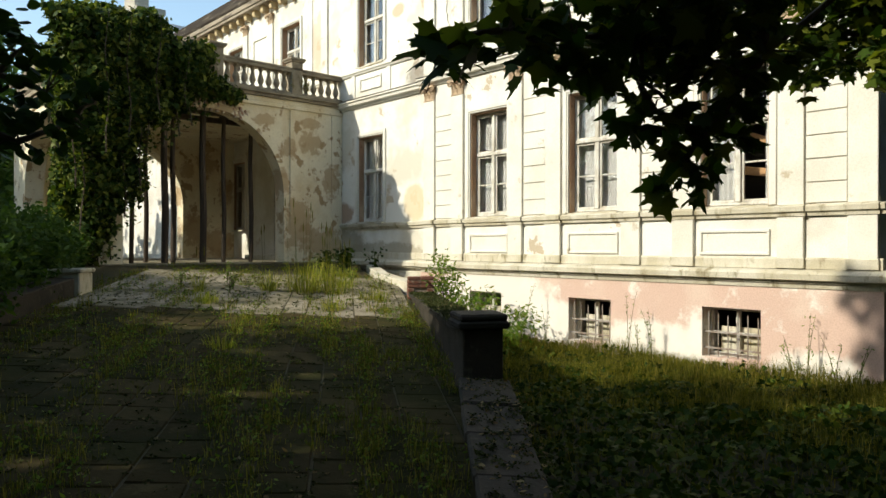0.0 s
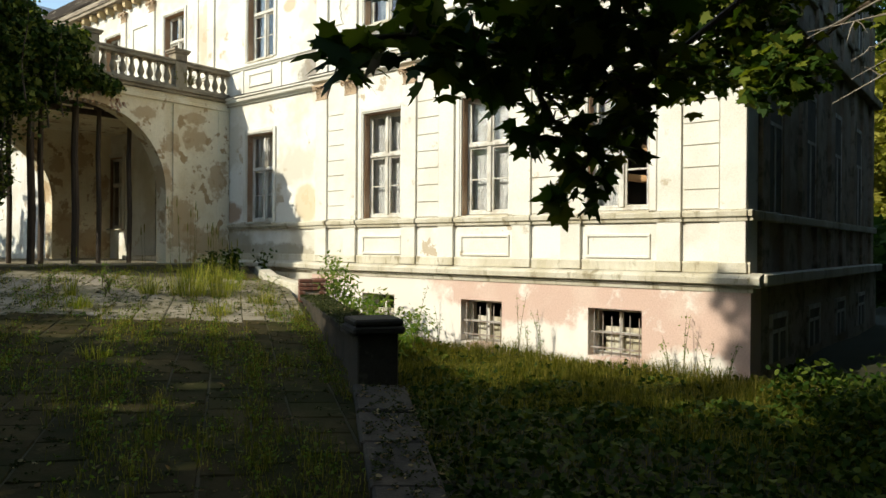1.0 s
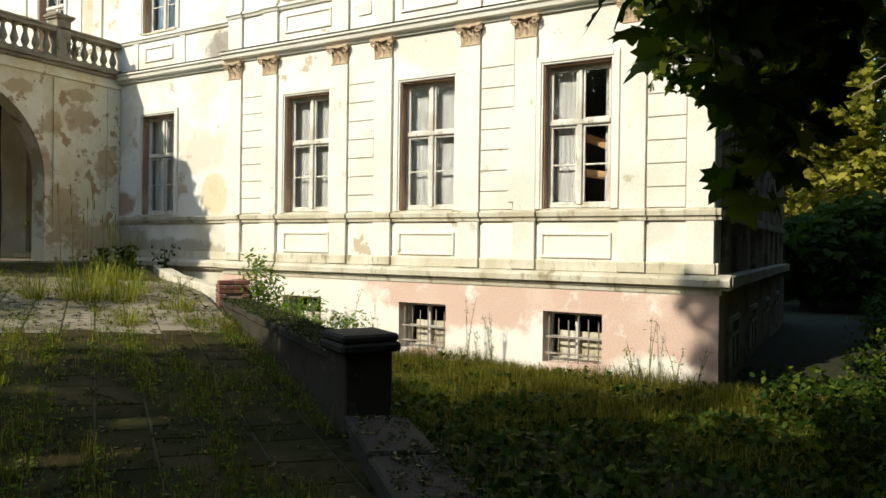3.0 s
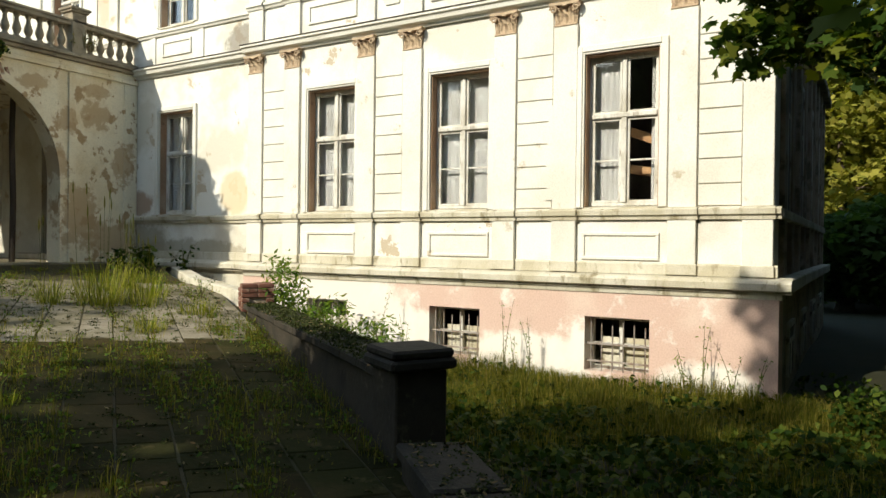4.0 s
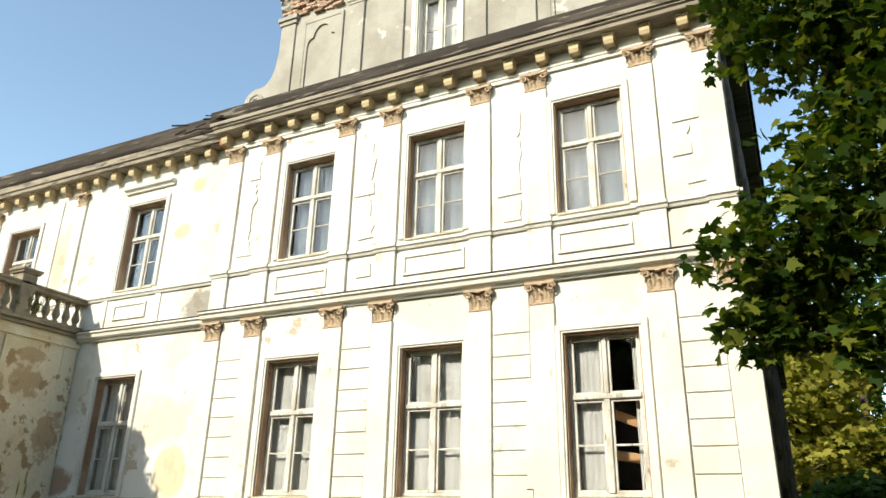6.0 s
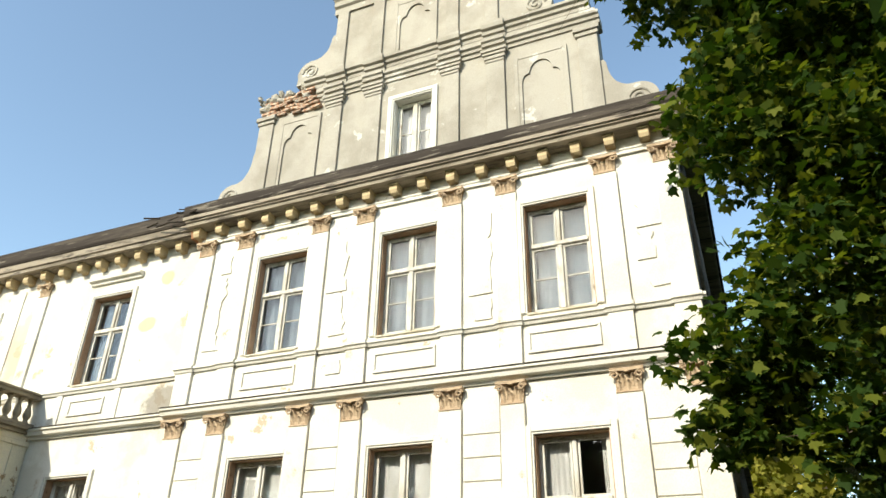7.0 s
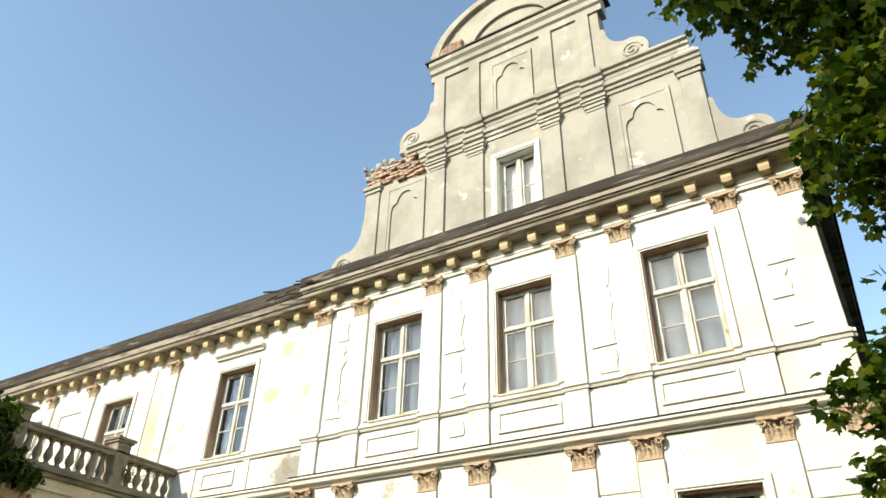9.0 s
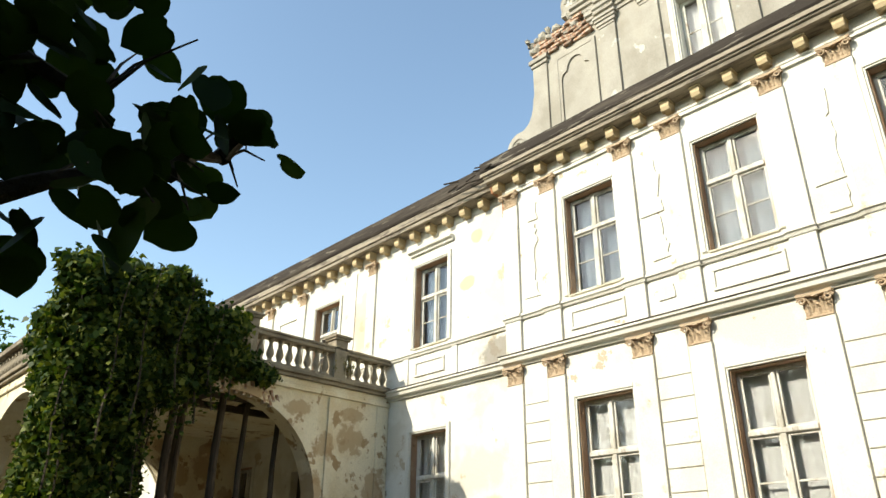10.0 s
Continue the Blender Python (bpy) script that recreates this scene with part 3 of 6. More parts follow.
def pilaster(y, parent, x=FX, low=True, up=True, half=0.20):
    proud = 0.06
    if low:
        p = part("pedestal", boxes(((x - proud - 0.015, y - half, 1.60), (x + 0.01, y + half, 2.42)), bevel=0.006), TRIM, parent)
        part("pedestal_foot", boxes(((x - proud - 0.04, y - half - 0.02, 1.60), (x + 0.01, y + half + 0.02, 1.76)), bevel=0.008), STAINED, p)
        part("pedestal_cap", prism([(x - 0.02, 2.405), (x - 0.09, 2.405), (x - 0.10, 2.46), (x - 0.14, 2.48), (x - 0.15, 2.555), (x - 0.10, 2.58), (x - 0.02, 2.592)], "y", y - half - 0.03, y + half + 0.03), STAINED, p)
        s = part("pilaster", boxes(((x - proud, y - half, 2.585), (x + 0.01, y + half, 5.50)), bevel=0.008), TRIM, parent)
        c = part("capital", add_capital(bmesh.new(), half + 0.02, 0, 0.36, 0.10, int(y * 10)), CAPITAL, s, "brown weathered composite capital")
        c.location = (x, y, 5.49)
    if up:
        p = part("pedestal", boxes(((x - proud, y - half, 6.12), (x + 0.01, y + half, 6.82)), bevel=0.006), TRIM, parent)
        part("pedestal_cap", prism([(x - 0.02, 6.795), (x - 0.08, 6.795), (x - 0.10, 6.84), (x - 0.13, 6.86), (x - 0.13, 6.915), (x - 0.09, 6.935), (x - 0.02, 6.945)], "y", y - half - 0.03, y + half + 0.03), TRIM, p)
        s = part("pilaster", boxes(((x - proud, y - half, 6.94), (x + 0.01, y + half, 9.43)), bevel=0.008), TRIM, parent)
        c = part("capital", add_capital(bmesh.new(), half + 0.02, 0, 0.33, 0.10, int(y * 13)), CAPITAL, s, "brown weathered composite capital")
        c.location = (x, y, 9.42)


for y in PILASTERS:
    pilaster(y, wall_front)

# stucco blocks between the pairs of pilasters, with open joints
BLOCKS = [(Y0 + 0.42, 4.17), (6.41, 7.05), (9.32, 9.94), (12.2, 12.79)]
for a, b in BLOCKS:
    z = 2.60
    for k in range(8):
        top = 2.92 + k * 0.358 if k < 7 else 5.84
        o = part("stucco_block", boxes(((FX - 0.028, a + 0.01, z + 0.008), (FX + 0.01, b - 0.01, top - 0.008)), bevel=0.007), TRIM, wall_front)
        z = top

# flaking skins of plaster on the upper storey: thin ragged sheets that stand off the wall
rf = random.Random(17)


def flake(y, z, half, tall, x, parent):
    """A skin of plaster with a torn rim: both long sides wander, the ends slant."""
    n = max(5, int(tall * 2 / 0.07))

    def side(sign):
        out, drift = [], rf.uniform(-0.1, 0.1)
        for k in range(n + 1):
            drift = max(-0.55, min(0.1, drift + rf.choice((-0.28, -0.1, 0.0, 0.0, 0.08, 0.26))))
            out.append((y + sign * half * (1 + drift), z - tall + 2 * tall * k / n + rf.uniform(-0.02, 0.02)))
        return out
    part("plaster_flake", prism(side(1) + side(-1)[::-1], "x", x - 0.026, x + 0.004), TRIM, parent)


for y, z, w, h in ((12.5, 8.0, 0.2, 0.8), (12.42, 9.1, 0.12, 0.2), (9.66, 8.6, 0.22, 0.55), (9.6, 7.55, 0.2, 0.4), (6.73, 8.3, 0.22, 0.8), (6.68, 7.2, 0.16, 0.2), (3.75, 8.7, 0.22, 0.45), (3.85, 7.9, 0.16, 0.25), (3.7, 7.35, 0.2, 0.2), (6.43, 3.5, 0.08, 0.75), (3.6, 5.2, 0.14, 0.3), (9.6, 6.5, 0.16, 0.12)):
    flake(y, z, w, h, FX if z > 6 else FX - 0.03, wall_front)


def framed_panel(y, z0, z1, half, x, parent):
    """A raised frame with a sunk field under a window."""
    w = 0.05
    bm = boxes(((x - 0.034, y - half, z0), (x + 0.01, y + half, z0 + w)), ((x - 0.034, y - half, z1 - w), (x + 0.01, y + half, z1)),
               ((x - 0.034, y - half, z0 + w), (x + 0.01, y - half + w, z1 - w)), ((x - 0.034, y + half - w, z0 + w), (x + 0.01, y + half, z1 - w)), bevel=0.006)
    p = part("panel_frame", bm, TRIM, parent)
    part("panel", boxes(((x - 0.006, y - half + w, z0 + w), (x + 0.01, y + half - w, z1 - w))), TRIM, p)


for y in BAYS:
    framed_panel(y, 1.80, 2.22, 0.60, FX, wall_front)
    framed_panel(y, 6.30, 6.68, 0.60, FX, wall_front)


def hollow(y0, y1, z0, z1, w, xa, xb, foot=True):
    """A rectangular frame in the plane of the wall, w wide, from xa to xb deep."""
    s = [((xa, y0, z0), (xb, y0 + w, z1)), ((xa, y1 - w, z0), (xb, y1, z1)), ((xa, y0 + w, z1 - w), (xb, y1 - w, z1))]
    if foot:
        s.append(((xa, y0 + w, z0), (xb, y1 - w, z0 + w)))
    return s


window_count = [0]


def window(y, z0, z1, half, x, split=0.40, style="curtain", hood=False, ledge=True, trim=None, reveal=None):
    """A casement window: moulded surround, timber frame with transom and post, two fanlights and two casements with a bar each."""
    window_count[0] += 1
    w = tagged(empty("window_%d" % window_count[0], (x, y, z0)), kind="structure")
    h = z1 - z0
    a = 0.13
    trim = trim or TRIM
    part("surround", boxes(*[((-0.05, -half - a, 0), (0.012, -half - 0.03, h + a)), ((-0.05, half + 0.03, 0), (0.012, half + a, h + a)), ((-0.05, -half - 0.03, h + 0.03), (0.012, half + 0.03, h + a))], bevel=0.01), trim, w)
    part("inner_surround", boxes(*[((-0.028, -half - 0.032, 0), (0.012, -half, h + 0.032)), ((-0.028, half, 0), (0.012, half + 0.032, h + 0.032)), ((-0.028, -half, h), (0.012, half, h + 0.032))], bevel=0.005), trim, w)
    d = 0.17
    part("reveal", boxes(((0.014, -half + 0.001, 0), (d + 0.1, -half + 0.02, h)), ((0.014, half - 0.02, 0), (d + 0.1, half - 0.001, h)), ((0.014, -half + 0.02, h - 0.02), (d + 0.1, half - 0.02, h - 0.001))), reveal or REVEAL, w, "" if reveal else "reddish-brown painted reveal")
    if ledge:
        part("window_sill", prism([(-0.13, -0.035), (-0.13, 0.0), (d, 0.035), (d, -0.035)], "y", -half - 0.10, half + 0.10), STAINED, w)
    else:
        part("window_sill", prism([(-0.04, -0.03), (-0.04, 0.0), (d, 0.03), (d, -0.03)], "y", -half, half), STAINED, w)
    if hood:
        part("hood", prism([(0.01, h + 0.34), (-0.06, h + 0.34), (-0.07, h + 0.39), (-0.14, h + 0.42), (-0.15, h + 0.47), (0.01, h + 0.5)], "y", -half - 0.2, half + 0.2), TRIM, w)
    i0, i1, b0, b1 = -half + 0.022, half - 0.022, 0.036, h - 0.022
    tz = b1 - (b1 - b0) * split
    frame_ob = part("window_frame", boxes(*hollow(i0, i1, b0, b1, 0.05, d, d + 0.07), bevel=0.004), WOODWHITE, w, "flaking white-painted timber frame")
    if split:
        part("transom", boxes(((d - 0.035, i0 + 0.05, tz - 0.04), (d + 0.07, i1 - 0.05, tz + 0.04)), bevel=0.012), WOODWHITE, frame_ob)
    part("post", boxes(*([((d - 0.02, -0.035, tz + 0.04), (d + 0.07, 0.035, b1 - 0.05))] if split else []), ((d - 0.03, -0.045, b0 + 0.05), (d + 0.07, 0.045, tz - 0.04)), bevel=0.01), WOODWHITE, frame_ob)
    for s in (-1, 1):
        ya, yb = (i0 + 0.052, -0.047) if s < 0 else (0.047, i1 - 0.052)
        if split:
            part("fanlight", boxes(*hollow(ya, yb, tz + 0.042, b1 - 0.052, 0.032, d + 0.012, d + 0.052), bevel=0.003), WOODWHITE, frame_ob)
            c = part("pane", boxes(((d + 0.03, ya + 0.03, tz + 0.072), (d + 0.034, yb - 0.03, b1 - 0.082))), GLASS, w)
            c.visible_shadow = False
        za, zb = b0 + 0.052, tz - 0.042
        zm = za + (zb - za) * 0.5
        c = part("casement", boxes(*hollow(ya, yb, za, zb, 0.038, d + 0.012, d + 0.052), ((d + 0.018, ya + 0.038, zm - 0.014), (d + 0.048, yb - 0.038, zm + 0.014)), bevel=0.003), WOODWHITE, frame_ob)
        for qa, qb in ((za + 0.036, zm - 0.012), (zm + 0.012, zb - 0.036)):
            if style == "boarded" and s < 0:
                continue
            c = part("pane", boxes(((d + 0.03, ya + 0.036, qa), (d + 0.034, yb - 0.036, qb))), GLASS, w)
            c.visible_shadow = False
    return w


def curtain(y, z0, z1, half, x, seed, gather=0.03, label="white hanging curtain behind a window", cloth=None):
    """A hanging cloth with folds."""
    r = random.Random(seed)
    bm = bmesh.new()
    n = 36
    ph = r.uniform(0, 6)
    rows = []
    for z in np.linspace(z0, z1, 6):
        t = (z - z0) / (z1 - z0)
        rows.append([bm.verts.new((gather * math.sin(ph + i * 1.1 + 0.5 * math.sin(i * 0.37)) * (1.15 - 0.4 * t), -half + 2 * half * i / n, z - z0)) for i in range(n + 1)])
    for p, q in zip(rows, rows[1:]):
        for i in range(n):
            bm.faces.new((p[i], p[i + 1], q[i + 1], q[i]))
    me = bpy.data.meshes.new("curtain")
    bmesh.ops.solidify(bm, geom=bm.faces[:], thickness=0.004)
    bm.to_mesh(me)
    bm.free()
    me.materials.append(cloth or CURTAIN)
    ob = new("curtain", me)
    ob.location = (x, y, z0)
    return tagged(ob, label, "curtain", "window curtains")


for k, y in enumerate(BAYS):
    window(y, *LOWER, HALF, FX, 0.40, "boarded" if k == 0 else "curtain", ledge=False)
    window(y, *UPPER, HALF, FX, 0.37, ledge=False)
    curtain(y + (0.3 if k == 0 else 0), LOWER[0] + 0.03, LOWER[1] - 0.02, 0.30 if k == 0 else 0.57, FX + 0.34, 3 + k, 0.006)
    if k == 0:
        curtain(y - 0.48, LOWER[0] + 0.03, LOWER[1] - 0.02, 0.10, FX + 0.34, 9, 0.006, "white curtain strip pushed aside behind a broken window")
    curtain(y, UPPER[0] + 0.03, UPPER[1] - 0.03, 0.57, FX + 0.34, 13 + k, 0.008, "net curtain behind an upper window, tinted blue for reflected sky", SHEER)

# two slanting boards inside the broken window
for z in (3.75, 3.2):
    p = part("plank", boxes(((-0.02, -0.5, -0.07), (0.02, 0.5, 0.07)), bevel=0.004), PLANK, None)
    p.matrix_world = pose(FX + 0.54, BAYS[0] - 0.2, z, 22, 0, 0) if z > 3.5 else pose(FX + 0.54, BAYS[0] - 0.2, z, 10, 0, 0)
    tagged(p, "raw pine board nailed slantwise inside the broken window", "plank", "window boards")

# basement openings with bars
for k, y in enumerate(BAYS):
    window_count[0] += 1
    w = tagged(empty("window_%d" % window_count[0], (FX - 0.10, y, 0.08)), kind="structure")
    part("window_frame", boxes(*hollow(-0.5, 0.5, 0.0, 0.84, 0.06, 0.26, 0.33), ((0.26, -0.03, 0.06), (0.33, 0.03, 0.78)), ((0.25, -0.44, 0.38), (0.32, -0.03, 0.42)), ((0.25, 0.03, 0.38), (0.32, 0.44, 0.42)), bevel=0.004), WOODWHITE, w, "weathered grey timber frame")
    for s in (-1, 1):
        c = part("pane", boxes(((0.29, min(s * 0.44, s * 0.03), 0.06), (0.294, max(s * 0.44, s * 0.03), 0.40))), GLASS, w)
        c.visible_shadow = False
    part("board", boxes(((0.36, -0.40, 0.02), (0.38, 0.34, 0.50))), STAINED, w, "pale board behind the bars")
    for i in range(6):
        part("bar", add_tube(bmesh.new(), [(0.09, -0.42 + i * 0.168, 0.0), (0.09, -0.42 + i * 0.168, 0.70 + 0.03 * ((i * 7) % 3))], 0.011, 6), IRON, w)
    for z in (0.13, 0.40):
        part("cross_bar", boxes(((0.075, -0.5, z), (0.105, 0.5, z + 0.03)), bevel=0.003), IRON, w)

# end wall, turned away from the sun; its plaster colour carries that shade
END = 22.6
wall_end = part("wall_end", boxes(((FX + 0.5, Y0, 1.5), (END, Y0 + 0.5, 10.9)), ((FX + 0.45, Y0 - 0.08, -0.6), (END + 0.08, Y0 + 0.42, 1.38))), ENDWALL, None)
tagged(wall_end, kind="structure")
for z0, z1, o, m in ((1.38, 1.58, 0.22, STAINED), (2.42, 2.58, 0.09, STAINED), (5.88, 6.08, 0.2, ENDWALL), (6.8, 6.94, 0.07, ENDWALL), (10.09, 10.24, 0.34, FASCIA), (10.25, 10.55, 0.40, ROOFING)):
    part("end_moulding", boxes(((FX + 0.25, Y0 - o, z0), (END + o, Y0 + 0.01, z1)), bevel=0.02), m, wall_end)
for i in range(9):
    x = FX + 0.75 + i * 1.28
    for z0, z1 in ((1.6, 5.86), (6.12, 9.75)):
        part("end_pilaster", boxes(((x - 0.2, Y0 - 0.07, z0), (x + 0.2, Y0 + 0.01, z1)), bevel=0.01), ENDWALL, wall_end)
for i in range(4):
    x = FX + 1.4 + i * 2.56
    for z0, z1 in (LOWER, UPPER, (0.1, 0.9)):
        window_count[0] += 1
        wo = 0.09 if z0 < 1 else 0.0
        w = tagged(empty("window_%d" % window_count[0], (x, Y0 - wo, z0)), kind="structure")
        h = z1 - z0
        part("window_frame", boxes(((-0.5, -0.04, 0), (-0.42, 0.004, h)), ((0.42, -0.04, 0), (0.5, 0.004, h)), ((-0.42, -0.04, h - 0.08), (0.42, 0.004, h)), ((-0.42, -0.035, h * 0.6), (0.42, 0.004, h * 0.6 + 0.06)), ((-0.035, -0.035, 0), (0.035, 0.004, h * 0.6))), WOODWHITE, w)
        # opaque sheet coloured dark in place of an unlit room
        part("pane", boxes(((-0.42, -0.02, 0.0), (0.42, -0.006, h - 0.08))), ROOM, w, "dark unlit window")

# back and inside of the house: closed dark rooms behind the windows
part("wall_back", boxes(((END - 0.4, Y0 + 0.5, -0.6), (END, 39, 10.9))), PLASTER, None)["kind"] = "structure"
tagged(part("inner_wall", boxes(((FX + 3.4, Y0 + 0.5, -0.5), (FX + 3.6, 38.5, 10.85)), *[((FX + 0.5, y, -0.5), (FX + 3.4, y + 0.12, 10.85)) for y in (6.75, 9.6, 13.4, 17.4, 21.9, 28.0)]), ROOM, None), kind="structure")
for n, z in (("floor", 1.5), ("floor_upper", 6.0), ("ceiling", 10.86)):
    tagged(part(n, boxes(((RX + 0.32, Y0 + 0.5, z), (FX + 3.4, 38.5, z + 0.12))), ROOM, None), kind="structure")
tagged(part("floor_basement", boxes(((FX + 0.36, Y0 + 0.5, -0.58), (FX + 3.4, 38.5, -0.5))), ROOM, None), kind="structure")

# ---- palace: recessed front ----
rec_holes = [(y - HALF, y + HALF, *UPPER) for y in RECESS_UP] + [(15.83 - HALF, 15.83 + HALF, *LOWER), (23.4, 24.5, 2.5, 4.95), (19.6, 21.3, 1.5, 4.6)]
wall_recess = part("wall_recess", wall_with_holes(Y1, Y2, 1.3, 10.8, RX, RX + 0.4, rec_holes), RECESSED, None)
tagged(wall_recess, kind="structure")
tagged(part("wall_recess_plinth", boxes(((RX - 0.1, Y1 + 0.05, -0.6), (RX + 0.4, Y2, 1.3))), STAINED, None), kind="structure")
part("ledge", moulding([(o * 0.9, z) for o, z in ledge_profile], RX, Y1 + 0.02, 17.25), STAINED, wall_recess)
part("base_course", moulding([(-0.02, 1.595), (0.04, 1.595), (0.04, 1.76), (-0.02, 1.77)], RX, Y1, 17.25), STAINED, wall_recess)
part("sill_band", moulding(band, RX, Y1, 17.25), STAINED, wall_recess)
part("string_cornice", moulding(cornice_profile, RX, Y1 + 0.08, Y2), TRIM, wall_recess)
part("cornice_flashing", moulding([(-0.02, 6.125), (0.235, 6.064), (0.235, 6.08), (-0.02, 6.145)], RX, Y1 + 0.1, Y2), ROOFING, wall_recess)
part("upper_sill_band", moulding(band_up, RX, Y1, Y2), TRIM, wall_recess)
part("soffit", moulding([(-0.02, 10.05), (0.36, 10.05), (0.37, 10.13), (0.41, 10.15), (0.42, 10.30), (-0.02, 10.30)], RX, Y1 + 0.26, Y2), FASCIA, wall_recess)
part("gutter_board", moulding([(-0.02, 10.305), (0.44, 10.305), (0.47, 10.36), (0.47, 10.66), (0.40, 10.70), (-0.02, 10.74)], RX, Y1 + 0.30, Y2), ROOFING, wall_recess, "dark weathered gutter board")
for i in range(1, 26):
    o = first.copy()
    scene.collection.objects.link(o)
    o.parent = wall_recess
    o.location = (RX, 13.35 + i * 0.60, 9.815)
for y in (18.15, 21.5, 23.35, 26.0):
    pilaster(y, wall_recess, RX, False, True, 0.17)
for y in (18.95, 15.0, 16.66):
    part("lesene", boxes(((RX - 0.03, y - 0.09, 6.95 if y > 17 else 6.13), (RX + 0.01, y + 0.09, 9.7 if y > 17 else 6.8)), bevel=0.006), TRIM, wall_recess)
window(15.83, *LOWER, HALF, RX, 0.40, ledge=True)
window(15.83, *UPPER, HALF, RX, 0.38, hood=True, ledge=False)
window(20.2, *UPPER, HALF, RX, 0.38, ledge=False)
window(24.1, *UPPER, HALF, RX, 0.38, ledge=False)
window(23.95, 2.5, 4.95, 0.55, RX, 0.38, ledge=True)
curtain(15.83, 2.63, 4.98, 0.57, RX + 0.34, 31, 0.03)
curtain(15.83, 7.03, 9.0, 0.57, RX + 0.33, 32, 0.01, "net curtain behind an upper window, tinted blue for reflected sky", SHEER)
framed_panel(15.83, 6.30, 6.66, 0.5, RX, wall_recess)
blank = part("blank_window", boxes(((RX - 0.05, 21.62, 7.0), (RX + 0.01, 21.76, 9.2)), ((RX - 0.05, 22.7, 7.0), (RX + 0.01, 22.84, 9.2)), ((RX - 0.05, 21.76, 9.06), (RX + 0.01, 22.7, 9.2)), ((RX - 0.012, 21.76, 7.0), (RX + 0.008, 22.7, 9.06)), bevel=0.005), TRIM, wall_recess)
part("door_leaf", boxes(((RX + 0.22, 19.6, 1.5), (RX + 0.28, 20.44, 4.6)), ((RX + 0.22, 20.46, 1.5), (RX + 0.28, 21.3, 4.6)), ((RX + 0.19, 19.75, 1.7), (RX + 0.23, 20.3, 2.7)), ((RX + 0.19, 20.6, 1.7), (RX + 0.23, 21.15, 2.7)), ((RX + 0.19, 19.75, 2.9), (RX + 0.23, 20.3, 4.4)), ((RX + 0.19, 20.6, 2.9), (RX + 0.23, 21.15, 4.4)), bevel=0.01), WOODDARK, wall_recess, "dark double door")

# rain pipe in the corner of the two fronts
pipe = empty("drain_pipe", (RX - 0.07, Y1 + 0.13, 1.55))
tagged(pipe, "painted downpipe with a rusted swan neck on the palace wall", "drain pipe")
part("pipe", add_tube(bmesh.new(), [(0, 0, 0), (0, 0, 4.35)], 0.05, 10), ZINC, pipe)
part("upper_pipe", add_tube(bmesh.new(), [(0, 0, 4.33), (0, 0, 7.2), (0, 0.02, 7.9)], 0.045, 10), ZINC, pipe)
part("swan_neck", add_tube(bmesh.new(), [(0, 0.02, 7.85), (0, 0.03, 8.25), (-0.08, 0.05, 8.36), (-0.28, 0.1, 8.40), (-0.32, 0.12, 8.62)], 0.055, 10), RUST, pipe, "rust-red bent pipe")
for z in (1.2, 3.2, 5.5):
    part("pipe_clip", add_turned(bmesh.new(), [(0.062, z), (0.062, z + 0.04)], (0, 0, 0), 10), RUST, pipe)

# ---- far wing: the same front once more, far off ----
wall_far = part("wall_far", boxes(((FX, Y2, -0.6), (FX + 0.5, 38.9, 10.6)), ((FX - 0.42, Y2 - 0.3, 10.1), (FX + 0.1, 39.3, 10.5)), ((FX - 0.2, Y2 - 0.1, 5.9), (FX + 0.1, 39, 6.08)), ((FX - 0.2, Y2 - 0.1, 1.4), (FX + 0.1, 39, 1.58))), PLASTER, None)
tagged(wall_far, kind="structure")
wall_far_end = tagged(part("wall_far_end", boxes(((FX + 0.5, 38.4, -0.6), (END, 38.9, 10.6))), PLASTER, None), kind="structure")
pinnacle = part("far_pedestal", boxes(((FX + 0.4, 34.9, 10.5), (FX + 1.6, 38.4, 13.2)), ((FX + 0.3, 34.8, 13.2), (FX + 1.7, 38.5, 13.5)), ((FX + 0.6, 36.0, 13.5), (FX + 1.3, 37.5, 14.6)), bevel=0.03), GABLE, wall_far, "plastered roof pedestal")
part("finial", add_turned(bmesh.new(), [(0.45, 14.6), (0.5, 14.75), (0.25, 14.9), (0.32, 15.1), (0.05, 15.5)], (FX + 0.95, 36.75, 0), 10), GABLE, pinnacle)

# roofs: low slopes behind the eaves
roof = part("roof", prism([(RX - 0.40, 10.66), (RX + 0.1, 10.76), (17.0, 12.3), (END + 0.4, 10.56), (END + 0.4, 10.45)], "y", Y1, Y2), SLATE, None)
tagged(roof, kind="structure")
roof_wing = part("roof_wing", prism([(Y0 - 0.4, 10.6), (Y1 + 0.2, 10.6), (8.155, 14.9)], "x", FX + 0.45, END + 0.3), SLATE, None)
tagged(roof_wing, kind="structure")
tagged(part("roof_far", prism([(Y2 - 0.2, 10.52), (39.1, 10.52), (33.9, 12.6)], "x", FX + 0.45, END + 0.3), SLATE, None), kind="structure")

# ---- gable over the main front ----
C = 8.20
wall_gable = tagged(part("wall_gable", wall_with_holes(4.22, 12.14, 10.6, 13.05, FX, FX + 0.45, [(7.75, 8.65, 10.75, 12.42)]), GABLE, None), kind="structure")
part("gable_storey", boxes(((FX, 6.02, 13.6), (FX + 0.42, 10.36, 15.665))), GABLE, wall_gable)


def gable_cornice(z, h, ya, yb, depth):
    return moulding([(-0.3, z), (depth * 0.25, z), (depth * 0.3, z + h * 0.3), (depth * 0.6, z + h * 0.38), (depth * 0.65, z + h * 0.62), (depth, z + h * 0.75), (depth, z + h), (-0.3, z + h)], FX, ya, yb)


GABLE_PILASTERS = (6.33, 7.33, 9.16, 10.15)
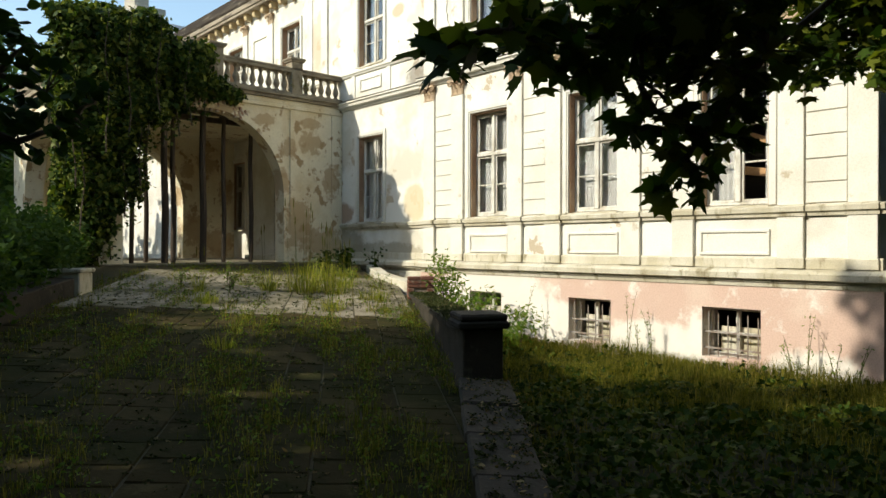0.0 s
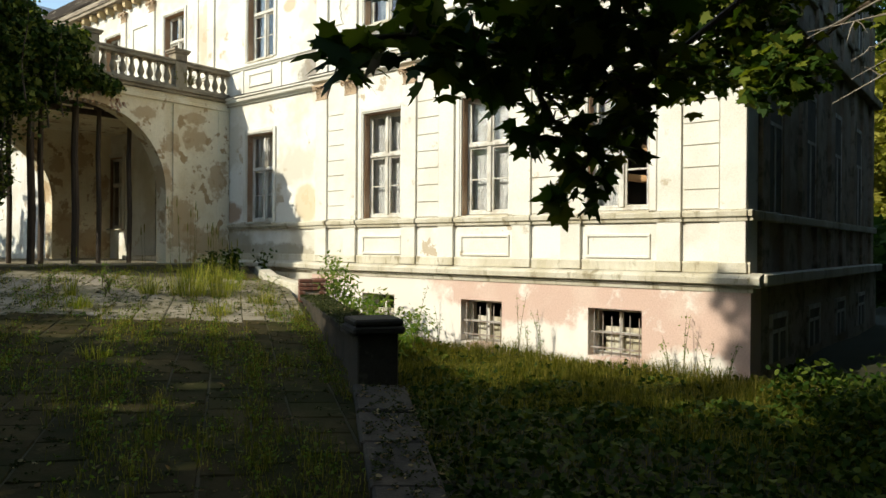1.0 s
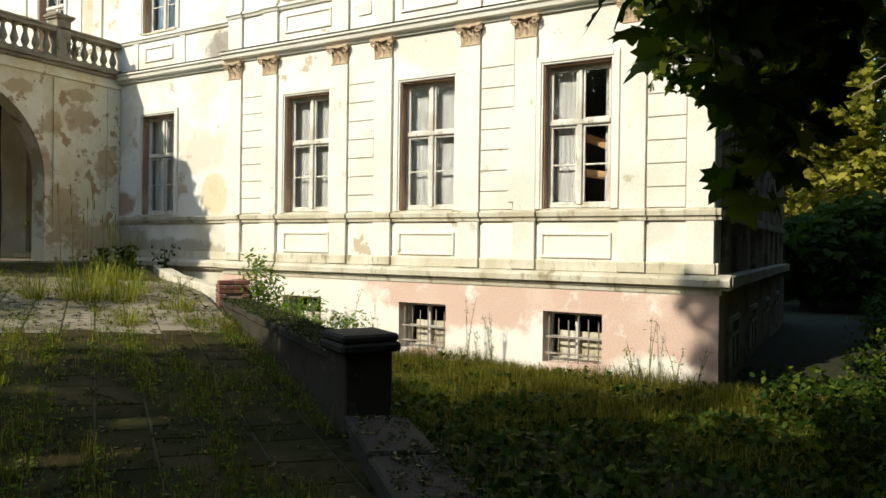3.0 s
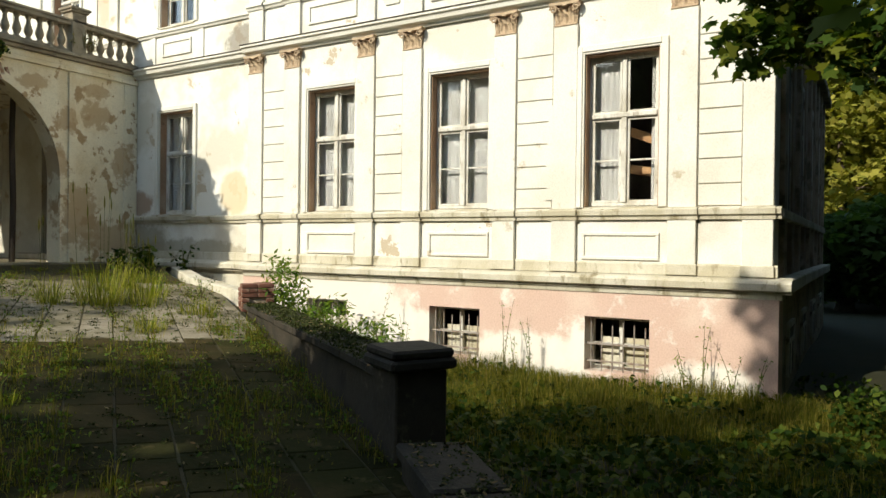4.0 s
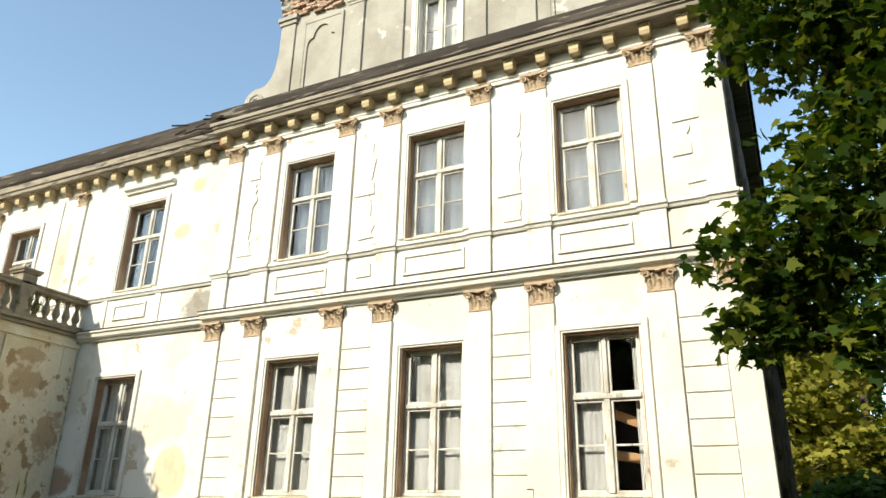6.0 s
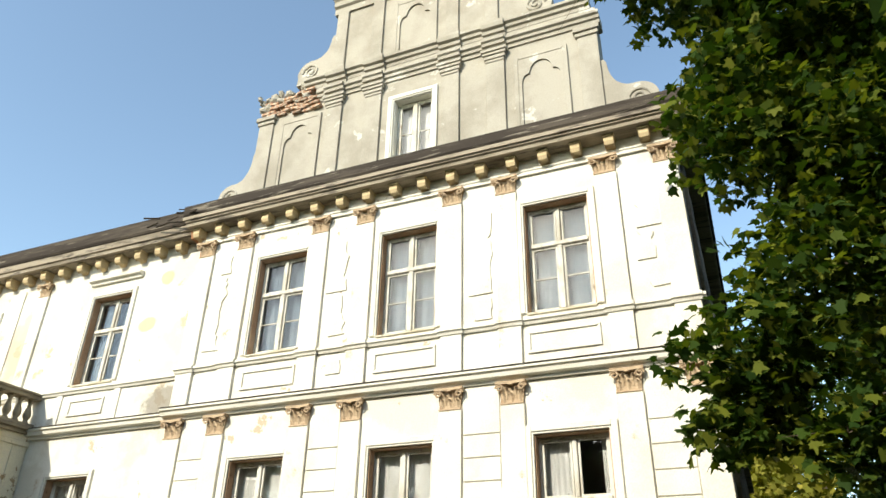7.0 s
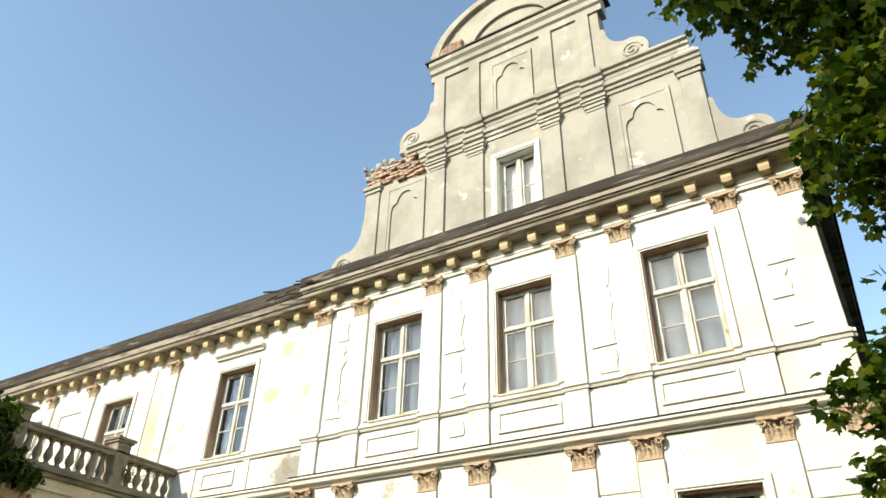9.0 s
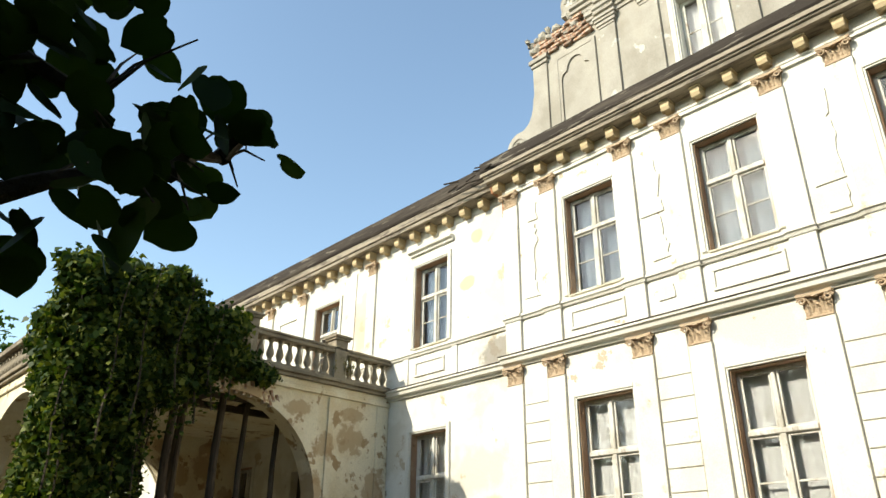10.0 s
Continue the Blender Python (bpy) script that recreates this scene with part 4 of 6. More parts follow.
part("gable_cornice", gable_cornice(13.0, 0.26, 4.14, 10.62, 0.14), GABLE, wall_gable)
part("gable_frieze", boxes(((FX - 0.03, 4.2, 13.26), (FX + 0.42, 10.7, 13.44))), GABLE, wall_gable)
part("gable_cornice", gable_cornice(13.44, 0.28, 4.3, 11.0, 0.16), GABLE, wall_gable)
part("gable_cornice", gable_cornice(15.66, 0.56, 5.9, 10.42, 0.2), GABLE, wall_gable)
for y in GABLE_PILASTERS:
    part("cornice_break", moulding([(-0.02, 13.008), (0.09, 13.008), (0.10, 13.09), (0.15, 13.10), (0.16, 13.17), (0.20, 13.20), (0.20, 13.27), (0.07, 13.28), (0.07, 13.45), (0.12, 13.46), (0.13, 13.54), (0.19, 13.57), (0.21, 13.66), (0.21, 13.73), (-0.02, 13.74)], FX, y - 0.25, y + 0.25), GABLE, wall_gable)
part("gable_flashing", boxes(((FX - 0.24, 5.8, 16.22), (FX + 0.45, 10.52, 16.27))), ROOFING, wall_gable)
arch = [(C - 2.2 * math.cos(a), 16.26 + 1.75 * math.sin(a)) for a in [math.pi * i / 24 for i in range(25)]]
part("gable_pediment", prism(arch, "x", FX + 0.02, FX + 0.42), GABLE, wall_gable)


def arc_band(r0, r1, k, xa, xb, yc=C, zc=16.26):
    n = 24
    pts = [(yc - r1 * math.cos(math.pi * i / n), zc + r1 * k * math.sin(math.pi * i / n)) for i in range(n + 1)]
    pts += [(yc + r0 * math.cos(math.pi * i / n), zc + r0 * k * math.sin(math.pi * i / n)) for i in range(n + 1)]
    return prism(pts, "x", xa, xb)


part("pediment_rim", arc_band(2.02, 2.26, 0.8, FX - 0.10, FX + 0.44), GABLE, wall_gable)
part("pediment_arch", arc_band(1.02, 1.18, 0.8, FX - 0.06, FX + 0.03), GABLE, wall_gable)
for y in GABLE_PILASTERS:
    p = part("gable_pilaster", boxes(((FX - 0.06, y - 0.2, 10.6), (FX + 0.01, y + 0.2, 12.70)), bevel=0.008), GABLE, wall_gable)
    part("gable_capital", boxes(((FX - 0.075, y - 0.2, 12.70), (FX + 0.01, y + 0.2, 12.77)), ((FX - 0.1, y - 0.23, 12.77), (FX + 0.01, y + 0.23, 12.86)), ((FX - 0.13, y - 0.255, 12.86), (FX + 0.01, y + 0.255, 12.93)), ((FX - 0.16, y - 0.28, 12.93), (FX + 0.01, y + 0.28, 13.005)), bevel=0.008), GABLE, p)
for y, half in ((6.38, 0.15), (7.30, 0.15), (9.19, 0.15), (10.17, 0.15)):
    q = part("gable_pilaster", boxes(((FX - 0.06, y - half, 13.745), (FX + 0.01, y + half, 15.665)), bevel=0.008), GABLE, wall_gable)
    part("pilaster_foot", boxes(((FX - 0.10, y - half - 0.04, 13.745), (FX + 0.005, y + half + 0.04, 13.87))), GABLE, q)
for y in (11.98, 4.42):
    p = part("side_strip", boxes(((FX - 0.045, y - 0.2, 10.6), (FX + 0.01, y + 0.2, 12.72)), bevel=0.008), GABLE, wall_gable)
    part("strip_cap", boxes(((FX - 0.08, y - 0.23, 12.72), (FX + 0.01, y + 0.23, 12.82)), ((FX - 0.12, y - 0.26, 12.82), (FX + 0.01, y + 0.26, 12.93)), bevel=0.008), GABLE, p)


def niche(y, z0, z1, half, parent):
    """A sunk panel whose head is a stepped ogee."""
    bm = boxes(*[((FX - 0.05, y - half - 0.09, z0), (FX + 0.01, y - half, z1 + 0.09)), ((FX - 0.05, y + half, z0), (FX + 0.01, y + half + 0.09, z1 + 0.09)), ((FX - 0.05, y - half, z1), (FX + 0.01, y + half, z1 + 0.09))], bevel=0.008)
    n = part("niche_frame", bm, GABLE, parent)
    rise = [(-1, 0.40), (-0.86, 0.40), (-0.82, 0.50), (-0.74, 0.57), (-0.60, 0.60), (-0.52, 0.60), (-0.50, 0.66), (-0.42, 0.76), (-0.28, 0.84), (-0.1, 0.88)]
    head = rise + [(-u, v) for u, v in reversed(rise)] + [(1, 1), (-1, 1)]
    part("niche_head", prism([(y + half * u, z1 - (1 - v) * 1.05) for u, v in head], "x", FX - 0.038, FX + 0.008), GABLE, n)
    for s in (-1, 1):
        part("niche_side", boxes(((FX - 0.038, min(y + s * half, y + s * half * 0.86), z0), (FX + 0.008, max(y + s * half, y + s * half * 0.86), z1 - 0.63))), GABLE, n)


niche(11.02, 10.65, 12.58, 0.45, wall_gable)
niche(5.385, 10.65, 12.58, 0.46, wall_gable)
niche(8.215, 13.80, 15.30, 0.455, wall_gable)
window(C, 10.75, 12.42, 0.45, FX, 0.0, ledge=False, trim=TRIM, reveal=TRIM)
curtain(C, 10.78, 12.40, 0.44, FX + 0.36, 51, 0.004, "plain white blind behind the gable window")


def spiral(y, z, r, turn, x):
    bm = bmesh.new()
    add_tube(bm, [(x, y + turn * (r * (1 - t / 26)) * math.cos(t * 0.55), z + (r * (1 - t / 26)) * math.sin(t * 0.55)) for t in range(25)], 0.03, 6)
    return bm


def scroll(name, y_out, z_foot, y_in, z_top, lab):
    """Side piece of the gable: a round scroll at the foot, then a hollow curve that rises to a short step."""
    s = 1 if y_out > y_in else -1
    w = abs(y_out - y_in)
    r = min(0.42, w * 0.38)
    pts = [(y_in, z_foot), (y_out, z_foot)]
    for i in range(9):
        a = -0.35 + 2.1 * i / 8
        pts.append((y_out - s * r + s * r * math.cos(a), z_foot + r * 0.9 + r * math.sin(a)))
    u0, v0 = pts[-1]
    for i in range(1, 9):
        t = i / 8
        pts.append((u0 + (y_in + s * 0.10 - u0) * (1 - (1 - t) ** 1.7), v0 + (z_top - v0) * t ** 2.0))
    pts.append((y_in + s * 0.06, z_top + 0.08))
    pts.append((y_in, z_top + 0.08))
    o = part(name, prism(pts, "x", FX + 0.0, FX + 0.36), GABLE, wall_gable, lab)
    part("volute", spiral(y_out - s * r, z_foot + r * 0.9, r * 0.62, s, FX - 0.005), GABLE, o)
    return o


scroll("scroll", 13.05, 10.6, 12.142, 11.95, "plaster scroll")
scroll("scroll", 3.25, 10.6, 4.218, 11.95, "plaster scroll")
scroll("scroll", 11.32, 13.72, 10.362, 14.95, "plaster scroll")
scroll("scroll", 5.05, 13.72, 6.018, 14.95, "plaster scroll")
# crumbled corner: bare bricks and broken lumps where the left cornice has fallen
r = random.Random(4)
bricks = []
stub = part("broken_cornice", boxes(((FX + 0.02, 10.7, 13.05), (FX + 0.42, 12.2, 13.30)), ((FX + 0.06, 10.9, 13.3), (FX + 0.42, 12.1, 13.55)), ((FX + 0.02, 10.52, 12.75), (FX + 0.44, 12.145, 13.049))), MORTAR, wall_gable)
unit = boxes(((-0.06, -0.125, -0.0325), (0.06, 0.125, 0.0325)), bevel=0.008)
unit_me = bpy.data.meshes.new("brick")
unit.to_mesh(unit_me)
unit.free()
unit_me.materials.append(BRICK)
for row in range(9):
    z = 12.86 + row * 0.075
    lo = 10.62 + row * 0.03 + (0.13 if row % 2 else 0)
    hi = 12.15 - max(0, row - 5) * 0.04
    y = lo
    while y < hi:
        if r.random() < 0.74:
            o = link("brick", unit_me, wall_gable)
            o.matrix_local = pose(FX - 0.015 + r.uniform(-0.04, 0.03), y, z, r.uniform(-4, 4), r.uniform(-5, 5), r.uniform(-6, 6))
        y += 0.265
bm = bmesh.new()
for i in range(60):
    q = bmesh.ops.create_icosphere(bm, subdivisions=1, radius=r.uniform(0.05, 0.13))["verts"]
    c = Vector((FX + r.uniform(-0.05, 0.3), r.uniform(10.9, 12.35), r.uniform(13.2, 13.62)))
    for v in q:
        v.co = c + v.co * (1 + r.uniform(-0.3, 0.3))
part("rubble", bm, GABLE, wall_gable, "loose broken plaster lumps")
for i in range(14):
    o = link("brick", unit_me, wall_gable)
    o.matrix_local = pose(FX - 0.02, 9.75 + 0.03 * (i % 3) + (i % 3) * 0.22 - 0.1, 16.45 + (i // 3) * 0.075, 0, 0, r.uniform(-4, 4))

# ---- porch for carriages ----
PX0, PX1, PY0, PY1 = 4.4, RX, 17.25, 24.8
FLOOR = 1.50
porch = tagged(empty("porch", (PX0, PY0, FLOOR)), "cream plastered carriage porch with round arches and peeling walls", "porch")


def arch_wall(u0, u1, a0, a1, z0, top, spring):
    """Outline of a wall with a round-headed opening from a0 to a1, open at the foot."""
    c, rad = (a0 + a1) / 2, (a1 - a0) / 2
    pts = [(u0, z0), (a0, z0), (a0, spring)]
    pts += [(c - rad * math.cos(math.pi * i / 20), spring + rad * math.sin(math.pi * i / 20)) for i in range(1, 20)]
    pts += [(a1, spring), (a1, z0), (u1, z0), (u1, top), (u0, top)]
    return pts


def shift(pts, du, dz):
    return [(u - du, z - dz) for u, z in pts]


side = shift(arch_wall(PX0, PX1 - 0.002, 5.2, 9.45, 1.3, 5.72, 3.36), PX0, FLOOR)
part("side_arch", prism(side, "y", 0, 0.5), PORCH, porch)
part("side_arch", prism(side, "y", PY1 - PY0 - 0.5, PY1 - PY0), PORCH, porch)
front = shift(arch_wall(PY0 + 0.5, PY1 - 0.5, 18.6, 23.4, 1.3, 5.72, 3.1), PY0, FLOOR)
part("front_arch", prism(front, "x", 0, 0.5), PORCH, porch)
# rims of the arches, entablature, ceiling and balcony floor
n = 24
for yy in (-0.035, PY1 - PY0 - 0.01):
    rim = [(7.325 - PX0 - 2.27 * math.cos(math.pi * i / n), 3.36 - FLOOR + 2.27 * math.sin(math.pi * i / n)) for i in range(n + 1)]
    rim += [(7.325 - PX0 + 2.10 * math.cos(math.pi * i / n), 3.36 - FLOOR + 2.10 * math.sin(math.pi * i / n)) for i in range(n + 1)]
    part("arch_rim", prism(rim, "y", yy, yy + 0.08), PORCH, porch)
for a, b, yy in ((9.62, 9.78, -0.04), (10.98, 11.3, -0.03)):
    part("pier_strip", boxes(((a - PX0, yy, 0), (b - PX0, 0.01, 4.2)), bevel=0.006), PORCH, porch)


def ring(z0, z1, out, m, name):
    w, d = PX1 - PX0 - 0.003, PY1 - PY0
    part(name, boxes(((-out, -out, z0), (w, 0.3, z1)), ((-out, d - 0.3, z0), (w, d + out, z1)), ((-out, 0.3, z0), (0.3, d - 0.3, z1)), bevel=0.012), m, porch)


ring(4.22, 4.32, 0.05, PORCH, "entablature")
ring(4.32, 4.46, 0.02, PORCH, "frieze")
ring(4.46, 4.54, 0.10, BALUST, "cornice")
ring(4.54, 4.62, 0.16, BALUST, "cornice_slab")
part("balcony_floor", boxes(((0.3, 0.3, 4.3), (PX1 - PX0 - 0.003, PY1 - PY0 - 0.3, 4.5))), BALUST, porch)
part("porch_ceiling", boxes(((0.5, 0.5, 4.2), (PX1 - PX0 - 0.003, PY1 - PY0 - 0.5, 4.29))), PORCH, porch)
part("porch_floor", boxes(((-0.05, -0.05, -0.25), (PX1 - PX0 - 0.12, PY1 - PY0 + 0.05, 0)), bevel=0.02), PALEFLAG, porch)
part("threshold", boxes(((PX1 - PX0 - 0.9, 2.0, 0), (PX1 - PX0 - 0.1, 4.4, 0.14)), bevel=0.02), STAINED, porch)
# bare brick where the plaster of the arch has dropped off
r = random.Random(8)
for i in range(12):
    a = radians(70 + i * 4.2)
    for k in range(2):
        if r.random() < 0.25 + 0.3 * k:
            continue
        rad = 2.16 + 0.12 * k
        o = link("brick", unit_me, porch)
        o.matrix_local = Matrix.Translation((7.325 - PX0 - rad * math.cos(a), 0.025 + r.uniform(-0.015, 0.015), 3.36 - FLOOR + rad * math.sin(a))) @ pose(0, 0, 0, 0, -math.degrees(a) + r.uniform(-3, 3), 0) @ pose(0, 0, 0, 0, 0, 90)

# balustrade on the porch: rail, plinth, pedestals and turned balusters
balustrade = tagged(empty("balustrade", (0, PY0, 6.12)), "weathered stone balustrade with turned balusters on the porch", "balustrade")
PED = (4.55, 7.5, 9.83)
part("plinth_rail", boxes(((4.3, -0.02, 0), (RX - 0.01, 0.26, 0.09)), ((4.3, 0.26, 0), (4.58, 7.5, 0.09)), bevel=0.01), BALUST, balustrade)
part("hand_rail", boxes(((4.32, -0.04, 0.62), (RX - 0.01, 0.28, 0.70)), ((4.3, -0.06, 0.70), (RX - 0.01, 0.30, 0.76)), ((4.27, 0.30, 0.62), (4.6, 7.5, 0.76)), bevel=0.012), BALUST, balustrade)
for x in PED:
    p = part("pedestal", boxes(((x - 0.17, -0.06, 0.02), (x + 0.17, 0.30, 0.93)), bevel=0.01), BALUST, balustrade)
    part("pedestal_cap", boxes(((x - 0.21, -0.10, 0.93), (x + 0.21, 0.34, 0.98)), ((x - 0.24, -0.13, 0.98), (x + 0.24, 0.37, 1.04)), bevel=0.01), BALUST, p)
bal = [(0.075, 0.09), (0.075, 0.13), (0.05, 0.15), (0.045, 0.17), (0.06, 0.2), (0.085, 0.26), (0.088, 0.30), (0.07, 0.37), (0.045, 0.45), (0.038, 0.52), (0.055, 0.545), (0.055, 0.565), (0.07, 0.575), (0.07, 0.62)]
bm = add_turned(bmesh.new(), bal, (0, 0, 0), 12)
for f in bm.faces:
    f.smooth = True
b0 = part("baluster", bm, BALUST, balustrade)
b0.location = (7.85, 0.12, 0)
spots = [(7.85 + i * 0.238, 0.12) for i in range(1, 8)] + [(10.2 + i * 0.25, 0.12) for i in range(5)] + [(4.95 + i * 0.238, 0.12) for i in range(10)] + [(4.44, 0.6 + i * 0.26) for i in range(26)]
for x, y in spots:
    o = link("baluster", b0.data, balustrade)
    o.location = (x, y, 0)

# shoring: round posts and cross beams under the damaged arch
posts = [(5.62, 17.95, 0.055), (6.42, 17.9, 0.085), (6.72, 18.1, 0.06), (7.42, 17.9, 0.085), (8.04, 18.0, 0.06), (8.86, 18.05, 0.06), (6.3, 18.9, 0.06), (7.2, 19.4, 0.06)]
for x, y, rad in posts:
    bm = add_tube(bmesh.new(), [(0, 0, 0), (0.02, 0, 1.3), (-0.015, 0.01, 2.7), (0.01, 0, 3.92)], [rad, rad * 1.02, rad * 0.95, rad * 0.9], 10)
    p = part("shoring_post", bm, WOODDARK, None)
    p.location = (x, y, FLOOR)
    tagged(p, "dark timber prop standing under the porch arch", "post", "shoring posts")
for y in (18.0, 19.1):
    p = part("shoring_beam", boxes(((-1.95, -0.07, 0), (1.95, 0.07, 0.14)), bevel=0.01), WOODDARK, None)
    p.location = (7.3, y, FLOOR + 3.92)
    tagged(p, "dark squared timber beam on the props", "beam", "shoring beams")
for x in (5.9, 7.42, 8.6):
    p = part("shoring_beam", boxes(((-0.06, -0.7, 0), (0.06, 0.9, 0.12)), bevel=0.01), WOODDARK, None)
    p.location = (x, 18.5, FLOOR + 4.062)
    tagged(p, "dark squared timber beam on the props", "beam", "shoring beams")

# ---- ground, drive and walls beside it ----


def drive_z(x, y):
    return 0.088 * min(max(y, -14.0), 17.0)


def lawn_z(x, y):
    return -0.22 + 0.05 * math.sin(x * 0.8 + 1) * math.sin(y * 0.6) + (0.10 * max(0.0, min(1.0, (x - 8.5) / 2.5)))


bm = bmesh.new()
xs = [-900, -200, -60] + [-30 + i * 1.0 for i in range(71)] + [60, 200, 900]
ys = [-900, -200, -60] + [-30 + i * 1.0 for i in range(71)] + [60, 200, 900]
grid = [[bm.verts.new((x, y, lawn_z(x, y) if abs(x) < 60 and abs(y) < 60 else -0.3)) for y in ys] for x in xs]
for i in range(len(xs) - 1):
    for j in range(len(ys) - 1):
        bm.faces.new((grid[i][j], grid[i + 1][j], grid[i + 1][j + 1], grid[i][j + 1]))
tagged(part("ground", bm, SOIL, None), kind="structure")

D = Vector((0.56, 0.8285, 0))          # direction of the drive
N = Vector((0.8285, -0.56, 0))         # to its right
O = Vector((4.55, 4.9, 0))         # foot of the stone pier


def on_drive(s, w):
    p = O + D * s + N * w
    return p.x, p.y


# the bed of the drive: a thick sloping slab that widens to the forecourt
outline = [on_drive(-18, -5.7), (-7.4, -9.0), (4.5, 4.7), on_drive(7.1, 0.05), (9.6, 13.3), (10.6, 15.2), (RX - 0.12, 16.2), (RX - 0.12, PY0 + 0.4), (2.0, PY0 + 0.4), (1.0, 14.5), on_drive(5.6, -5.7)]
bm = bmesh.new()
top = [bm.verts.new((x, y, drive_z(x, y) - 0.007)) for x, y in outline]
low = [bm.verts.new((x, y, -1.6)) for x, y in outline]
bm.faces.new(top)
bm.faces.new(low[::-1])
for i in range(len(outline)):
    k = (i + 1) % len(outline)
    bm.faces.new((top[i], low[i], low[k], top[k]))
bmesh.ops.triangulate(bm, faces=[f for f in bm.faces if len(f.verts) > 4])
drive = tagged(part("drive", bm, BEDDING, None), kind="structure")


def sloped_wall(name, s0, s1, w0, w1, lift0, lift1, foot, material, parent=None, level=None):
    """A wall along the drive from s0 to s1 whose top keeps lift over the drive, or lies level."""
    bm = bmesh.new()
    vs = []
    for s, lift in ((s0, lift0), (s1, lift1)):
        for w in (w0, w1):
            x, y = on_drive(s, w)
            t = level if level is not None else drive_z(x, y) + lift
            f = foot if foot < -0.2 else t - foot
            vs.append((bm.verts.new((x, y, f)), bm.verts.new((x, y, t))))
    a, b, c, d = vs
    for q in ((a[0], b[0], b[1], a[1]), (c[0], c[1], d[1], d[0]), (a[0], a[1], c[1], c[0]), (b[0], d[0], d[1], b[1]), (a[1], b[1], d[1], c[1]), (a[0], c[0], d[0], b[0])):
        bm.faces.new(q)
    bmesh.ops.recalc_face_normals(bm, faces=bm.faces)
    bmesh.ops.bevel(bm, geom=bm.edges[:], offset=0.015, segments=1, affect="EDGES")
    return part(name, bm, material, parent)


# low kerb wall that climbs beside the drive to the pier
KD = Vector((0.657, 0.754, 0))
KN = Vector((0.754, -0.657, 0))
KO = Vector((4.36, 4.77, 0))


def kerb_piece(name, s0, s1, w0, w1, lift, thick, parent=None):
    bm = bmesh.new()
    q = []
    for s in (s0, s1):
        for w in (w0, w1):
            p = KO + KD * s + KN * w
            t = 0.088 * p.y + 0.24 + lift
            q.append((bm.verts.new((p.x, p.y, t - thick)), bm.verts.new((p.x, p.y, t))))
    a, b, c, d = q
    for f in ((a[0], b[0], b[1], a[1]), (c[0], c[1], d[1], d[0]), (a[0], a[1], c[1], c[0]), (b[0], d[0], d[1], b[1]), (a[1], b[1], d[1], c[1]), (a[0], c[0], d[0], b[0])):
        bm.faces.new(f)
    bmesh.ops.recalc_face_normals(bm, faces=bm.faces)
    bmesh.ops.bevel(bm, geom=bm.edges[:], offset=0.018, segments=1, affect="EDGES")
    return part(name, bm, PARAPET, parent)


kerb = tagged(kerb_piece("kerb_wall", -15, 0, 0.03, 0.44, -0.1, 1.2), kind="structure")
r = random.Random(21)
s = -9.0
while s < -0.05:
    l = min(r.uniform(0.7, 1.0), -0.0 - s)
    kerb_piece("kerb_stone", s + 0.008, s + l - 0.008, r.uniform(-0.02, 0.01), 0.47 + r.uniform(-0.02, 0.02), r.uniform(-0.012, 0.012), 0.10, kerb)
    s += l
# stone pier with a moss-grown cap
pier = tagged(empty("stone_pier", (4.82, 4.98, 0.0), -30), "near-black square stone pier with an overhanging cap", "pier")
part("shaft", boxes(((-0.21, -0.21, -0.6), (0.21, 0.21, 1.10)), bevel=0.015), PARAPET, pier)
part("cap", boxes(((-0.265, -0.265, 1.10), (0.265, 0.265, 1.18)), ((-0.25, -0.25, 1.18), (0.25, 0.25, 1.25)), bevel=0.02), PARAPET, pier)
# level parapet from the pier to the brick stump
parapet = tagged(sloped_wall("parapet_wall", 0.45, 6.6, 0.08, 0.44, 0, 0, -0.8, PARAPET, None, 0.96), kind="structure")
s = 0.46
while s < 6.5:
    l = min(r.uniform(0.8, 1.1), 6.6 - s)
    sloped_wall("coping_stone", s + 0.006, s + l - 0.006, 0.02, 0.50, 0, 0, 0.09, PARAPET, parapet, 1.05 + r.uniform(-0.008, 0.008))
    s += l
old_brick = unit_me.copy()
old_brick.materials.clear()
old_brick.materials.append(DARKBRICK)
# brick stump at the end of the parapet
stump = tagged(empty("brick_pier", (*on_drive(6.95, 0.28), 0.0), 53.13), "broken stump of a red brick pier on the parapet", "pier")
part("core", boxes(((-0.2, -0.2, -0.5), (0.2, 0.2, 0.90)), bevel=0.01), MORTAR, stump)
part("mortar_bed", boxes(((-0.22, -0.22, 0.90), (0.22, 0.22, 1.30)), bevel=0.01), MORTAR, stump)
for row in range(6):
    z = 0.935 + row * 0.075
    for k in range(2):
        for q in range(4):
            if row == 5 and r.random() < 0.4:
                continue
            if 0 < q < 3 and row < 4:
                continue
            o = link("brick", old_brick, stump)
            u, v = -0.128 + 0.256 * k, -0.19 + 0.127 * q
            o.matrix_local = pose(v, u, z, 0, 0, r.uniform(-1.5, 1.5)) if row % 2 else pose(u, v, z, 0, 0, 90 + r.uniform(-1.5, 1.5))
